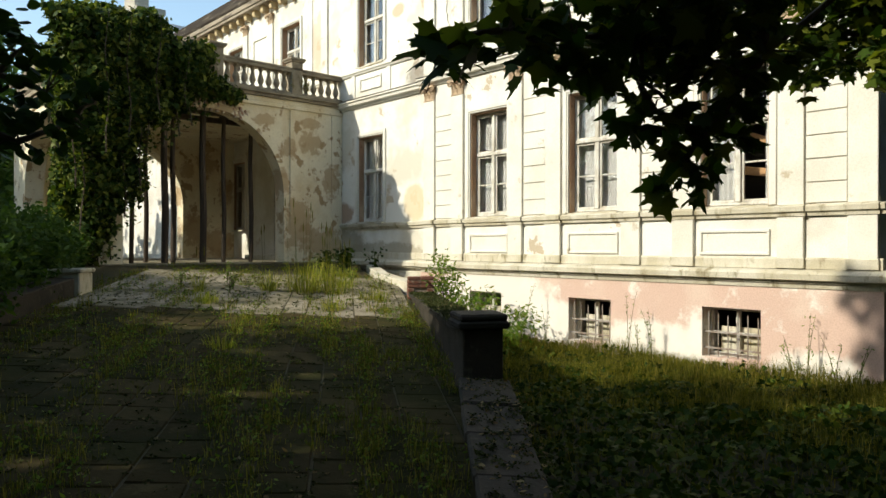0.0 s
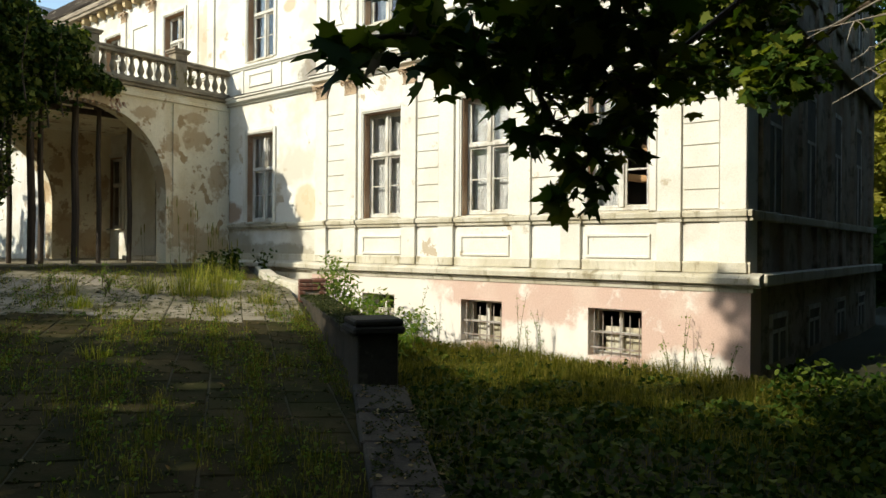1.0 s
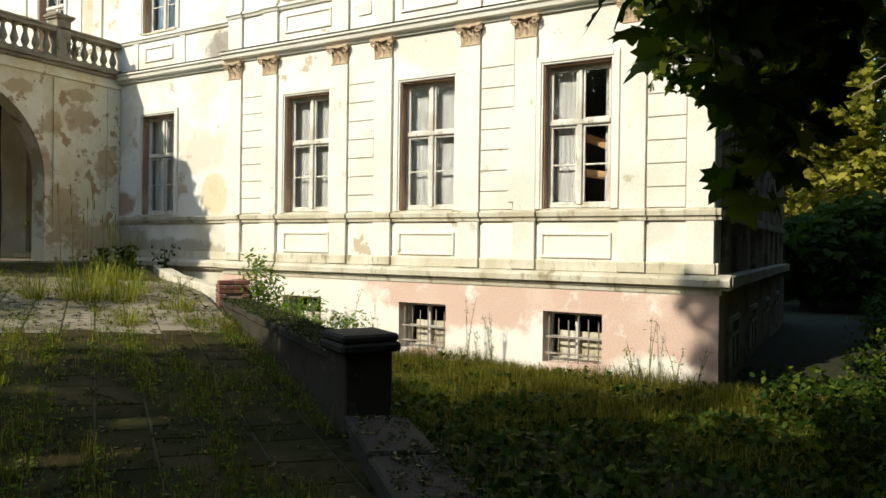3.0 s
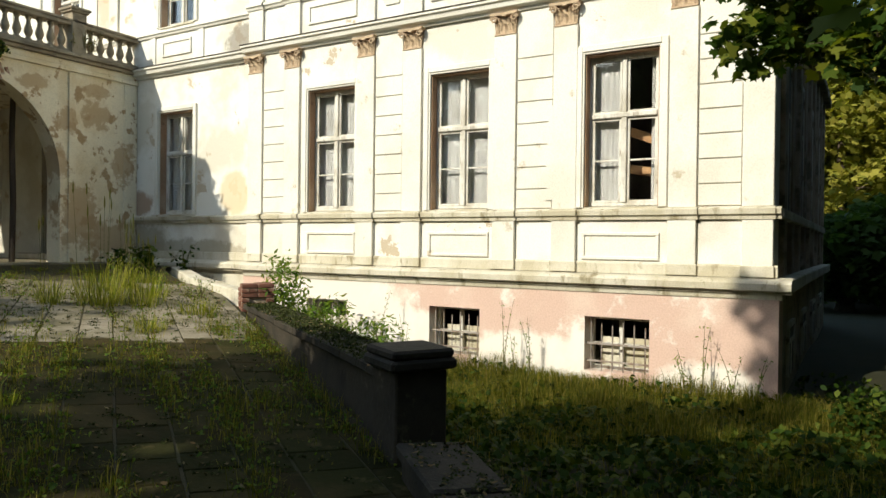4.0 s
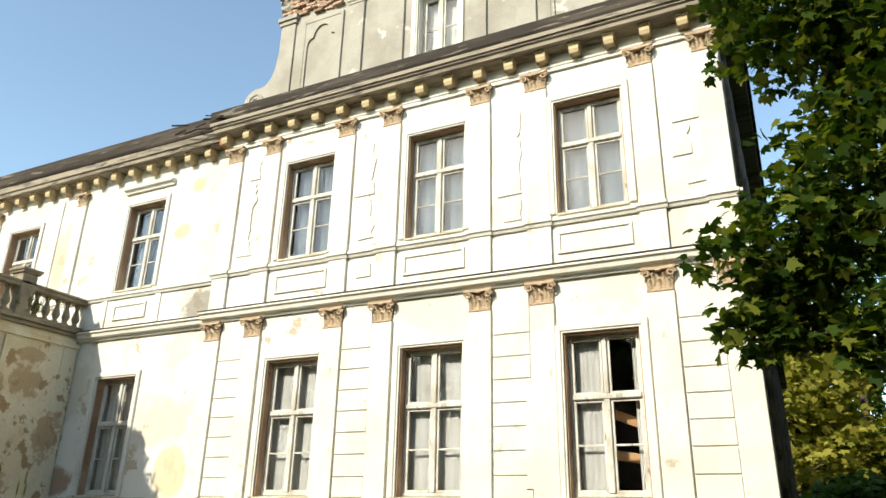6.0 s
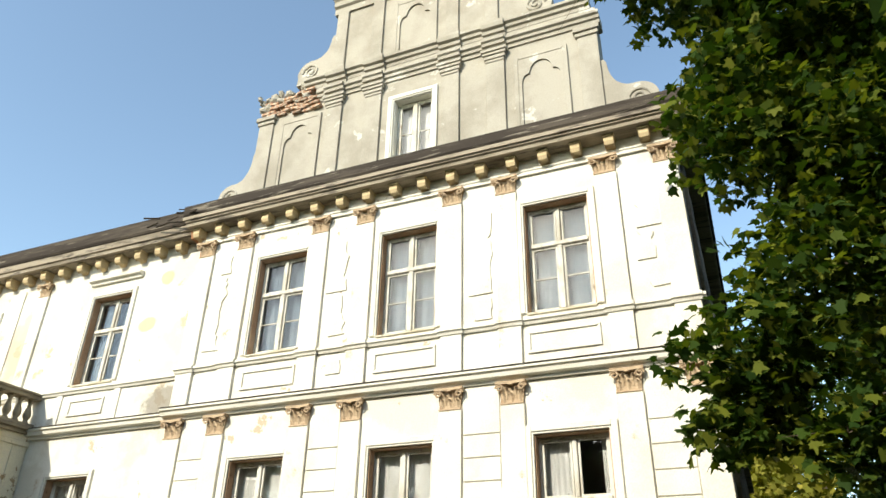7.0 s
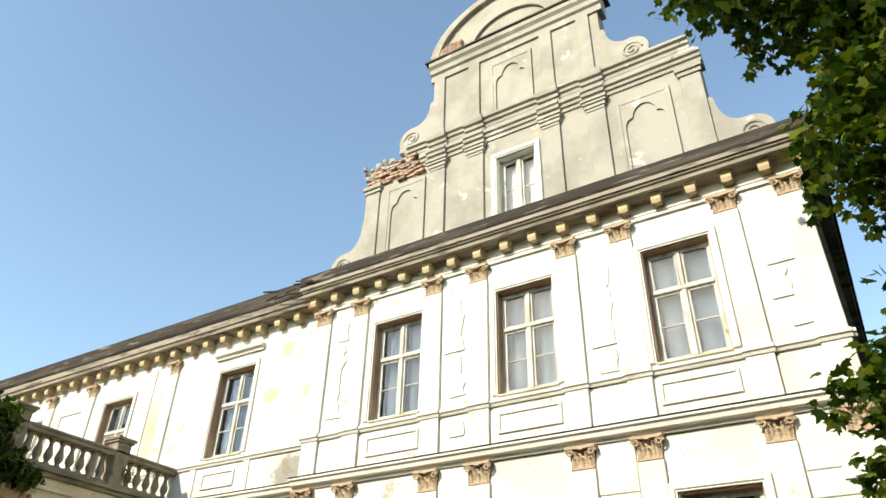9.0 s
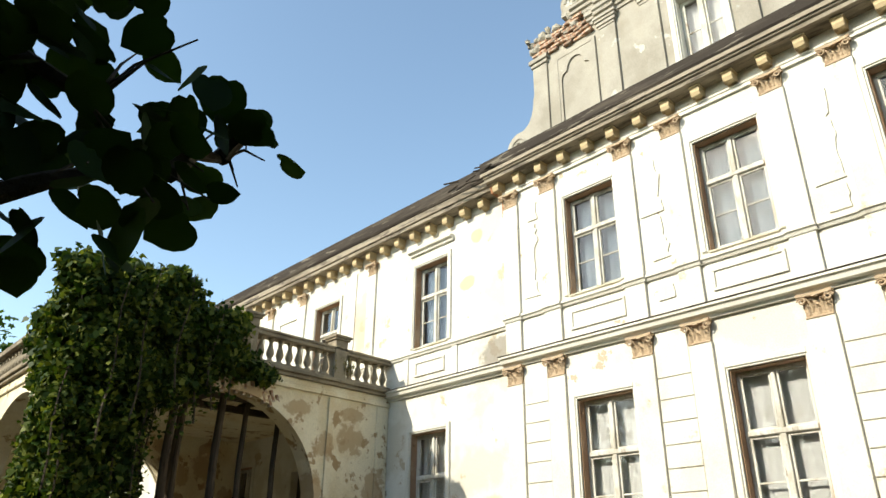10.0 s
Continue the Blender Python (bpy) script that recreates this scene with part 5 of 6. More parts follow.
# pale forecourt kerb beyond the stump, towards the house
def kerb_between(name, a, b, w, h0, h1, foot, material):
    a, b = Vector((*a, 0)), Vector((*b, 0))
    d = (b - a).normalized()
    nn = Vector((d.y, -d.x, 0)) * w
    bm = bmesh.new()
    pts = [(a, h0), (b, h1)]
    vs = [[(bm.verts.new((p.x + k * nn.x, p.y + k * nn.y, foot)), bm.verts.new((p.x + k * nn.x, p.y + k * nn.y, h))) for k in (0, 1)] for p, h in pts]
    (e, f), (g, h) = vs
    for q in ((e[0], f[0], f[1], e[1]), (g[0], g[1], h[1], h[0]), (e[0], e[1], g[1], g[0]), (f[0], h[0], h[1], f[1]), (e[1], f[1], h[1], g[1]), (e[0], g[0], h[0], f[0])):
        bm.faces.new(q)
    bmesh.ops.recalc_face_normals(bm, faces=bm.faces)
    bmesh.ops.bevel(bm, geom=bm.edges[:], offset=0.02, segments=1, affect="EDGES")
    return tagged(part(name, bm, material, None), kind="structure")


kerb_between("forecourt_kerb", (8.95, 10.95), (9.75, 13.4), 0.3, 1.13, 1.30, -0.6, STAINED)
kerb_between("forecourt_kerb_end", (9.76, 13.43), (10.75, 15.2), 0.3, 1.30, 1.44, -0.6, STAINED)
# low wall on the other side of the drive, with an end block
left_wall = tagged(sloped_wall("left_wall", -14, 5.4, -6.0, -5.6, 0.26, 0.30, -0.8, PARAPET), kind="structure")
block = tagged(empty("end_block", (*on_drive(5.75, -5.8), 0.5), -36.87), "pale lichen-spotted stone block ending a low wall", "stone block")
part("shaft", boxes(((-0.27, -0.27, -0.3), (0.27, 0.27, 0.98)), bevel=0.02), STAINED, block)
part("cap", boxes(((-0.31, -0.31, 0.98), (0.31, 0.31, 1.05)), bevel=0.02), STAINED, block)

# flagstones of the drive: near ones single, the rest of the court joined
def flag_outline(s, w, ls, lw, wide=0.010):
    def j():
        return 0.002 + r.uniform(0, wide)
    return [(s + j(), w + j()), (s + ls - j(), w + j()), (s + ls - j(), w + lw - j()), (s + j(), w + lw - j())]


def add_flag(bm, pts):
    tilt = [r.uniform(-0.006, 0.006) for _ in range(4)]
    c = [on_drive(a, b) for a, b in pts]
    mx, my = sum(p[0] for p in c) / 4, sum(p[1] for p in c) / 4
    t = [bm.verts.new((x + (mx - x) * 0.05, y + (my - y) * 0.05, drive_z(x, y) + 0.004 + k)) for (x, y), k in zip(c, tilt)]
    b = [bm.verts.new((x, y, drive_z(x, y) - 0.010)) for x, y in c]
    f = [bm.verts.new((x, y, drive_z(x, y) - 0.05)) for x, y in c]
    bm.faces.new(t)
    for i in range(4):
        k = (i + 1) % 4
        bm.faces.new((t[i], b[i], b[k], t[k]))
        bm.faces.new((b[i], f[i], f[k], b[k]))


singles, rest, court = 0, bmesh.new(), bmesh.new()
w = -5.55
while w < -0.1:
    lw = min(r.uniform(0.34, 0.50), -0.02 - w)
    s = -7.0 + r.uniform(0, 0.4)
    while s < 9.5:
        ls = r.uniform(0.32, 0.62)
        x, y = on_drive(s + ls / 2, w + lw / 2)
        if y < PY0 - 0.4:
            pts = flag_outline(s, w, ls, lw, 0.007 if y > 9.0 else 0.010)
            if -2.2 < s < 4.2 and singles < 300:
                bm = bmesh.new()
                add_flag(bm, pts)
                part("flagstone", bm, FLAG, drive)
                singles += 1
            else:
                # beyond this wavy line the paler stone stands in for sun
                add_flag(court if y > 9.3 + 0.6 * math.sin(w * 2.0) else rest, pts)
        s += ls
    w += lw
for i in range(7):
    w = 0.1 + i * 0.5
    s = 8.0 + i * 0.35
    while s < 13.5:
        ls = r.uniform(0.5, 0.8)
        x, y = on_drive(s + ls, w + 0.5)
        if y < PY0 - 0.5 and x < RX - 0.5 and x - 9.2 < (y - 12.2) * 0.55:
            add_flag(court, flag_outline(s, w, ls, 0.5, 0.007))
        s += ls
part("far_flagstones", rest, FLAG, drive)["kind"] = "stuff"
part("court_flagstones", court, PALEFLAG, drive, "flagstones paled for sunlight")["kind"] = "stuff"

# ---- plants ----
# tufts and weeds in the joints of the drive
n = 14000
lane = rng.integers(0, 14, n) * 0.42 - 5.6 + rng.normal(0, 0.09, n)
along = rng.uniform(-4.5, 11.5, n)
keep = (np.sin(along * 1.7 + lane * 2.1) + np.sin(along * 0.6 + lane * 5.0) + rng.normal(0, 0.7, n)) > 0.05
lane, along = lane[keep], along[keep]
cx, cy = O.x + D.x * along + N.x * lane, O.y + D.y * along + N.y * lane
ok = (cy < PY0 - 0.3) & (cx < 10.4) & ((cy < 9.6) | (rng.uniform(0, 1, len(cx)) < 0.4))
cx, cy = cx[ok], cy[ok]
per = 11
bx = np.repeat(cx, per) + rng.normal(0, 0.05, len(cx) * per)
by = np.repeat(cy, per) + rng.normal(0, 0.05, len(cx) * per)
at = np.stack([bx, by, 0.088 * np.minimum(by, 17) - 0.02], 1)
me = blade_mesh("joint_grass", at, rng.uniform(0.03, 0.15, len(at)) * np.repeat(rng.uniform(0.3, 1.0, len(cx)) + (rng.uniform(0, 1, len(cx)) > 0.9) * 1.0, per), rng.uniform(0.0018, 0.0034, len(at)), GRASS, 0.8)
tagged(new("joint_grass", me), "thin yellowing grass growing in the paving joints", "grass", "", "stuff")
at2 = at[rng.choice(len(at), 9000)] + rng.normal(0, 0.03, (9000, 3)) * (1, 1, 0.3) + (0, 0, 0.05)
tagged(new("joint_weeds", leaf_mesh("joint_weeds", at2, rng.uniform(0.02, 0.05, len(at2)), SMALL_SHAPE, WEED, 0.1)), "low green weeds in the paving joints", "weeds", "", "stuff")


def grass_clump(x, y, z, count, height, spread, seeds=0):
    ob = empty("grass_clump", (x, y, z))
    a = rng.uniform(0, 2 * np.pi, count)
    rr = np.sqrt(rng.uniform(0, 1, count)) * spread
    at = np.stack([rr * np.cos(a), rr * np.sin(a), np.zeros(count) - 0.02], 1)
    link("tuft", blade_mesh("tuft", at, rng.uniform(0.2, 1.0, count) * height, rng.uniform(0.003, 0.006, count), GRASS_LIT, 1.3, a + rng.normal(0, 0.5, count)), ob)
    for i in range(seeds):
        h = height * rng.uniform(1.3, 2.0)
        dx, dy = rng.normal(0, spread * 0.5, 2)
        b = add_tube(bmesh.new(), [(dx, dy, 0), (dx * 1.1, dy * 1.1, h * 0.6), (dx * 1.3, dy * 1.2, h)], [0.004, 0.003, 0.002], 5)
        add_turned(b, [(0.002, 0), (0.012, 0.05), (0.010, 0.14), (0.002, 0.2)], (dx * 1.3, dy * 1.2, h - 0.05), 6)
        part("seed_stalk", b, GRASS, ob)
    return tagged(ob, "tall clump of arching yellow-green grass on the paving", "grass clump", "grass clumps")


for x, y, c, h, sp, sd in ((6.9, 11.9, 260, 0.85, 0.36, 7), (7.35, 11.5, 110, 0.7, 0.3, 3), (6.3, 12.2, 110, 0.6, 0.18, 2), (8.3, 13.2, 90, 0.6, 0.15, 6), (5.0, 12.4, 80, 0.5, 0.12, 2), (4.6, 11.2, 120, 0.32, 0.2, 0), (7.6, 10.6, 160, 0.3, 0.3, 0), (6.2, 9.9, 120, 0.25, 0.25, 0), (3.4, 8.0, 90, 0.22, 0.2, 0), (8.0, 12.2, 160, 0.35, 0.3, 2), (9.0, 13.6, 120, 0.4, 0.2, 4)):
    grass_clump(x, y, drive_z(x, y), c, h, sp, sd)


def tall_weed(x, y, z, height, leaves, size, material=WEED, shape=SMALL_SHAPE, lean=(0, 0), branches=3, label="tall leafy weed", spread=0.22):
    ob = empty("weed", (x, y, z))
    bm = bmesh.new()
    pts = []
    for b in range(branches):
        dx, dy = rng.normal(0, spread, 2) + np.array(lean)
        h = height * rng.uniform(0.65, 1.0)
        line = [Vector((dx * t * t, dy * t * t, h * t)) for t in (0, 0.3, 0.6, 0.85, 1.0)]
        add_tube(bm, line, [0.008, 0.007, 0.005, 0.003, 0.002], 5)
        pts += [line[0].lerp(line[-1], 0) * 0 + Vector((dx * t * t, dy * t * t, h * t)) for t in rng.uniform(0.15, 1.0, leaves // branches)]
    part("stem", bm, STEM, ob)["kind"] = "stuff"
    at = np.array([tuple(p) for p in pts]) + rng.normal(0, size * 0.45, (len(pts), 3)) * (1, 1, 0.5)
    link("foliage", leaf_mesh("foliage", at, rng.uniform(0.6, 1.2, len(at)) * size, shape, material, 0.4), ob)
    return tagged(ob, label, "weed", "weeds by the house")


# shrub behind the parapet, plants at the foot of the house
for x, y, h in ((10.75, 4.0, 1.15), (10.7, 3.6, 0.95), (10.8, 4.25, 0.8), (10.6, 7.0, 1.3), (10.72, 6.6, 1.1), (10.7, 3.3, 0.7), (10.6, 8.9, 1.2), (10.5, 9.4, 1.35), (10.75, 6.9, 0.9)):
    tall_weed(x, y, lawn_z(x, y), h, 60, 0.06, WEED, NARROW_SHAPE, branches=2, label="tall thin weed against the pink plinth", spread=0.1)
for x, y, h, s in ((10.3, 15.6, 0.6, 0.14), (9.9, 15.9, 0.5, 0.15), (10.6, 14.6, 0.75, 0.10), (9.6, 14.4, 0.5, 0.08), (10.1, 15.1, 0.55, 0.14)):
    tall_weed(x, y, drive_z(x, y), h, 90, s, HERB, SMALL_SHAPE, branches=5, label="broad-leaved dark green plant in the court corner", spread=0.2)
for x, y, h in ((5.4, 12.0, 0.55), (5.7, 12.5, 0.5), (4.9, 13.0, 0.45), (7.8, 12.9, 0.7), (8.5, 12.6, 0.5), (6.0, 13.4, 0.55), (8.6, 11.7, 0.4)):
    tall_weed(x, y, drive_z(x, y), h, 70, 0.06, WEED, NARROW_SHAPE, branches=4, label="upright green weed growing from the paving", spread=0.1)

# dry leaves and moss lumps on the drive, the kerb and the coping
n = 2600
sx, wx = rng.uniform(-5, 9, n), rng.uniform(-5.4, -0.1, n)
at = np.stack([O.x + D.x * sx + N.x * wx, O.y + D.y * sx + N.y * wx, np.zeros(n)], 1)
at[:, 2] = 0.088 * at[:, 1] + 0.012
sx, wx = rng.uniform(-6, 0, 500), rng.uniform(0.02, 0.54, 500)
k1 = np.stack([KO.x + KD.x * sx + KN.x * wx, KO.y + KD.y * sx + KN.y * wx, np.zeros(500)], 1)
k1[:, 2] = 0.088 * k1[:, 1] + 0.255
sx, wx = rng.uniform(0.5, 6.5, 900), rng.uniform(0.03, 0.48, 900)
k2 = np.stack([O.x + D.x * sx + N.x * wx, O.y + D.y * sx + N.y * wx, np.full(900, 1.062)], 1)
at = np.concatenate([at, k1, k2[:350]])
flat = np.tile((0.0, 0.0, 1.0), (len(at), 1))
tagged(new("leaf_litter", leaf_mesh("leaf_litter", at, rng.uniform(0.025, 0.06, len(at)), SMALL_SHAPE, LITTER, 0.0, flat, 0.25)), "scattered dry brown leaves on the paving and walls", "leaf litter", "", "stuff")
mo = np.concatenate([np.repeat(k2, 14, 0), np.repeat(k1, 10, 0), np.repeat(at[:2400], 14, 0)])
mo = mo + rng.normal(0, 0.022, mo.shape) * (1, 1, 0.15)
tagged(new("moss", leaf_mesh("moss", mo, rng.uniform(0.012, 0.028, len(mo)), SMALL_SHAPE, MOSS, 0.0)), "dark cushions of moss on the coping and paving", "moss", "", "stuff")

# sunken lawn beside the house: grass towards the wall, herbs and ground ivy in the shade
n = 150000
gx, gy = rng.uniform(4.9, 10.95, n), rng.uniform(-5, 10.6, n)
side_ok = ((gx - O.x) * N.x + (gy - O.y) * N.y) > 0.62
dens = np.clip((gx - 6.6) / 2.2, 0.12, 1) * np.clip((gy + 5) / 4, 0.2, 1)
k = side_ok & (rng.uniform(0, 1, n) < dens)
gx, gy = gx[k], gy[k]
at = np.stack([gx, gy, np.array([lawn_z(a, b) for a, b in zip(gx, gy)]) - 0.02], 1)
hh = rng.uniform(0.15, 0.48, len(at)) * (0.65 + 0.35 * np.clip((gx - 7) / 3, 0, 1)) * (0.75 + 0.35 * np.sin(gx * 2.3 + 1.0) * np.sin(gy * 1.9))
tagged(new("lawn_grass", blade_mesh("lawn_grass", at, hh, rng.uniform(0.0022, 0.0042, len(at)), GRASS, 0.9)), "uncut yellow-green grass along the house wall", "grass", "", "stuff")
n = 60000
gx, gy = rng.uniform(3.0, 13.0, n), rng.uniform(-8, 10.4, n)
k = (((gx - O.x) * N.x + (gy - O.y) * N.y) > 0.6) & ((gx < 10.9) | (gy < Y0 - 0.2)) & (rng.uniform(0, 1, n) < np.where(gx < 9, 1.0, 0.35))
gx, gy = gx[k], gy[k]
zz = np.array([lawn_z(a, b) for a, b in zip(gx, gy)]) + rng.uniform(0.02, 0.22, len(gx)) * (0.8 + 0.5 * np.sin(gx * 3.1) * np.sin(gy * 2.7 + 1))
at = np.stack([gx, gy, zz], 1)
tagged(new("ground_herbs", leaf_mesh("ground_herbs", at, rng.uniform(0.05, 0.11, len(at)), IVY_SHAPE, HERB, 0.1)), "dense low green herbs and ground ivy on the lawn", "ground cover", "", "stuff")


def thicket(name, clumps, count, size, material, label, shape=SMALL_SHAPE, cat="bush"):
    """A bush: a few stems and many leaves in uneven clumps."""
    c = np.array(clumps)
    bx, by = c[:, 0].mean(), c[:, 1].mean()
    ob = empty(name, (bx, by, 0))
    bm = bmesh.new()
    for q in clumps:
        add_tube(bm, [(q[0] - bx, q[1] - by, -0.3), (q[0] - bx + 0.08, q[1] - by, q[2] * 0.5), (q[0] - bx, q[1] - by + 0.05, q[2] + q[5] * 0.3)], [0.02, 0.016, 0.006], 6)
    part("stem", bm, BARK, ob)["kind"] = "stuff"
    p, d = in_clumps(clumps, count, 0.2)
    link("foliage", leaf_mesh("foliage", p - (bx, by, 0), rng.uniform(0.7, 1.2, count) * size, shape, material, 0.4), ob)
    return tagged(ob, label, cat)


thicket("shrub", [(9.15, 10.4, 1.4, 0.34, 0.34, 0.45), (9.0, 10.2, 0.95, 0.5, 0.5, 0.4), (9.5, 9.7, 0.75, 0.5, 0.5, 0.4), (9.5, 10.6, 1.1, 0.4, 0.4, 0.5), (8.8, 9.4, 0.7, 0.5, 0.45, 0.35), (8.3, 8.5, 0.6, 0.4, 0.5, 0.3), (9.8, 8.9, 0.5, 0.5, 0.5, 0.35), (7.8, 7.6, 0.5, 0.4, 0.5, 0.3)], 2600, 0.12, WEED, "bushy self-sown shrub behind the stone parapet", NARROW_SHAPE, "shrub")
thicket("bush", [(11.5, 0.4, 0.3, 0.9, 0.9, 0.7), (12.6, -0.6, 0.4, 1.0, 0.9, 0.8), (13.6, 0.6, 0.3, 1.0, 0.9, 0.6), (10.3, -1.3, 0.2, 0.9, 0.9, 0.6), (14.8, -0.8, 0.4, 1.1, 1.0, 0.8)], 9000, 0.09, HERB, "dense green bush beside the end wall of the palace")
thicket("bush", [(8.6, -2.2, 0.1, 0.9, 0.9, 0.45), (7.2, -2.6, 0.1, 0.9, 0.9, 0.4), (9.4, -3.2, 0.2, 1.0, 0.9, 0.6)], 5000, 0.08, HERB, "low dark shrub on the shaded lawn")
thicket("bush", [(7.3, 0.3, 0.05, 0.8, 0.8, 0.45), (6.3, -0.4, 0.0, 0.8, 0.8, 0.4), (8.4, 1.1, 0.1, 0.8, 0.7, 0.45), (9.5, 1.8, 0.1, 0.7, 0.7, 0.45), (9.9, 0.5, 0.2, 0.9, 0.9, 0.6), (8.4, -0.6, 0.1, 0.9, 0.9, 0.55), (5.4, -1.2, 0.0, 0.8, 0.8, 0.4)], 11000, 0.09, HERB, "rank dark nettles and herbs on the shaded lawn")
thicket("bush", [(0.9, 10.6, 1.5, 0.8, 1.0, 0.75), (1.6, 11.9, 1.7, 0.75, 0.9, 0.8), (2.4, 13.2, 1.8, 0.75, 0.9, 0.8), (0.3, 9.2, 1.3, 0.7, 0.9, 0.7), (2.2, 14.6, 1.8, 0.9, 1.0, 0.9), (3.1, 15.4, 1.8, 0.7, 0.8, 0.8), (1.0, 13.0, 1.9, 1.1, 1.2, 1.0), (0.2, 11.6, 1.7, 0.9, 1.0, 0.9), (3.7, 16.4, 1.7, 0.5, 0.6, 0.7)], 30000, 0.10, FARGREEN, "dark shrubs growing over the low drive wall", SMALL_SHAPE)


# ivy over the porch corner
def ivy(clumps, strands, count):
    ob = empty("ivy", (PX0, PY0, FLOOR))
    base = np.array((PX0, PY0, FLOOR))
    p, d = in_clumps(clumps, count, 0.55)
    link("foliage", leaf_mesh("foliage", p - base, rng.uniform(0.06, 0.17, count), IVY_SHAPE, IVY, 0.8, d, 0.75), ob)
    bm = bmesh.new()
    at = []
    for x, y, z0, z1 in strands:
        line = [Vector((x + 0.05 * math.sin(z * 3 + x), y + 0.05 * math.cos(z * 2.3), z)) - Vector(base) for z in np.linspace(z0, z1, 8)]
        add_tube(bm, line, [0.02, 0.02, 0.018, 0.016, 0.014, 0.012, 0.01, 0.006], 5)
        for t in rng.uniform(0, 7, int(60 * abs(z1 - z0))):
            i = int(t)
            q = line[i].lerp(line[min(i + 1, 7)], t - i)
            at.append((q.x + rng.normal(0, 0.08), q.y + rng.normal(0, 0.08), q.z))
    part("vines", bm, BARK, ob)
    at = np.array(at)
    link("hanging_leaves", leaf_mesh("hanging_leaves", at, rng.uniform(0.06, 0.11, len(at)), IVY_SHAPE, IVY, 1.0), ob)
    return tagged(ob, "thick dark ivy hanging over the porch corner and balustrade", "ivy")


IVY_CLUMPS = [(4.6, 17.0, 6.6, 0.9, 0.6, 0.8), (5.3, 17.0, 6.7, 0.7, 0.5, 0.7), (5.9, 17.05, 6.5, 0.75, 0.45, 0.7), (6.7, 17.05, 6.2, 0.7, 0.4, 0.6), (7.3, 17.1, 5.95, 0.5, 0.3, 0.35), (7.9, 17.1, 5.85, 0.3, 0.25, 0.22), (6.9, 17.0, 6.75, 0.5, 0.35, 0.3), (5.6, 17.0, 7.2, 0.6, 0.45, 0.35), (6.3, 17.1, 5.5, 0.55, 0.3, 0.3), (4.5, 16.95, 5.6, 0.75, 0.5, 0.8), (5.3, 17.0, 5.5, 0.6, 0.35, 0.6), (5.9, 17.05, 5.3, 0.5, 0.3, 0.45), (4.45, 17.0, 4.6, 0.5, 0.4, 0.7), (4.5, 17.1, 3.7, 0.5, 0.3, 0.8), (4.6, 17.1, 2.7, 0.45, 0.28, 0.7), (4.95, 17.1, 3.3, 0.3, 0.25, 0.7), (4.4, 17.15, 2.0, 0.35, 0.3, 0.5), (5.3, 17.1, 5.0, 0.35, 0.25, 0.6), (5.1, 17.05, 4.6, 0.4, 0.3, 0.6), (4.3, 18.0, 6.6, 0.5, 0.9, 0.7), (4.3, 19.2, 6.4, 0.45, 0.8, 0.6), (4.2, 18.2, 5.5, 0.4, 0.7, 0.6), (4.9, 17.4, 7.25, 0.6, 0.5, 0.35), (6.2, 17.1, 6.75, 0.6, 0.35, 0.3), (4.1, 17.2, 6.1, 0.6, 0.5, 0.6), (5.2, 17.1, 4.2, 0.35, 0.22, 0.7), (5.4, 17.12, 3.5, 0.25, 0.18, 0.55), (4.1, 17.3, 4.6, 0.4, 0.5, 0.9), (4.05, 17.6, 3.3, 0.3, 0.5, 0.9), (4.0, 17.0, 7.0, 0.5, 0.5, 0.4)]
ivy(IVY_CLUMPS, [(4.6, 17.15, 1.55, 6.4), (4.9, 17.15, 1.6, 5.8), (5.35, 17.1, 2.4, 5.6), (4.3, 17.5, 1.55, 6.0), (4.3, 18.2, 2.0, 6.2), (4.3, 18.55, 2.6, 6.0), (5.7, 17.1, 3.2, 5.4), (5.55, 17.08, 3.6, 5.4), (4.75, 17.12, 2.0, 6.0), (4.28, 19.3, 3.8, 6.2), (5.15, 17.0, 2.6, 5.6), (4.45, 16.95, 1.7, 6.4), (5.5, 16.95, 3.0, 5.8), (6.0, 16.9, 4.3, 6.4), (6.35, 16.9, 4.6, 6.4), (6.7, 16.9, 4.9, 6.4), (7.1, 16.9, 5.2, 6.3), (5.8, 16.6, 5.0, 7.3), (6.5, 16.65, 5.3, 7.0), (5.1, 16.5, 4.4, 7.2), (4.6, 16.4, 4.0, 7.2), (4.0, 16.7, 3.2, 6.8), (4.2, 16.8, 2.2, 6.0)], 33000)
for x, y in ((9.7, 17.2), (9.95, 17.2), (10.1, 17.15)):
    tall_weed(x, y, 6.2, 0.55, 50, 0.07, GRASS, NARROW_SHAPE, branches=4, label="yellow-green weed rooted in the balustrade", spread=0.12)


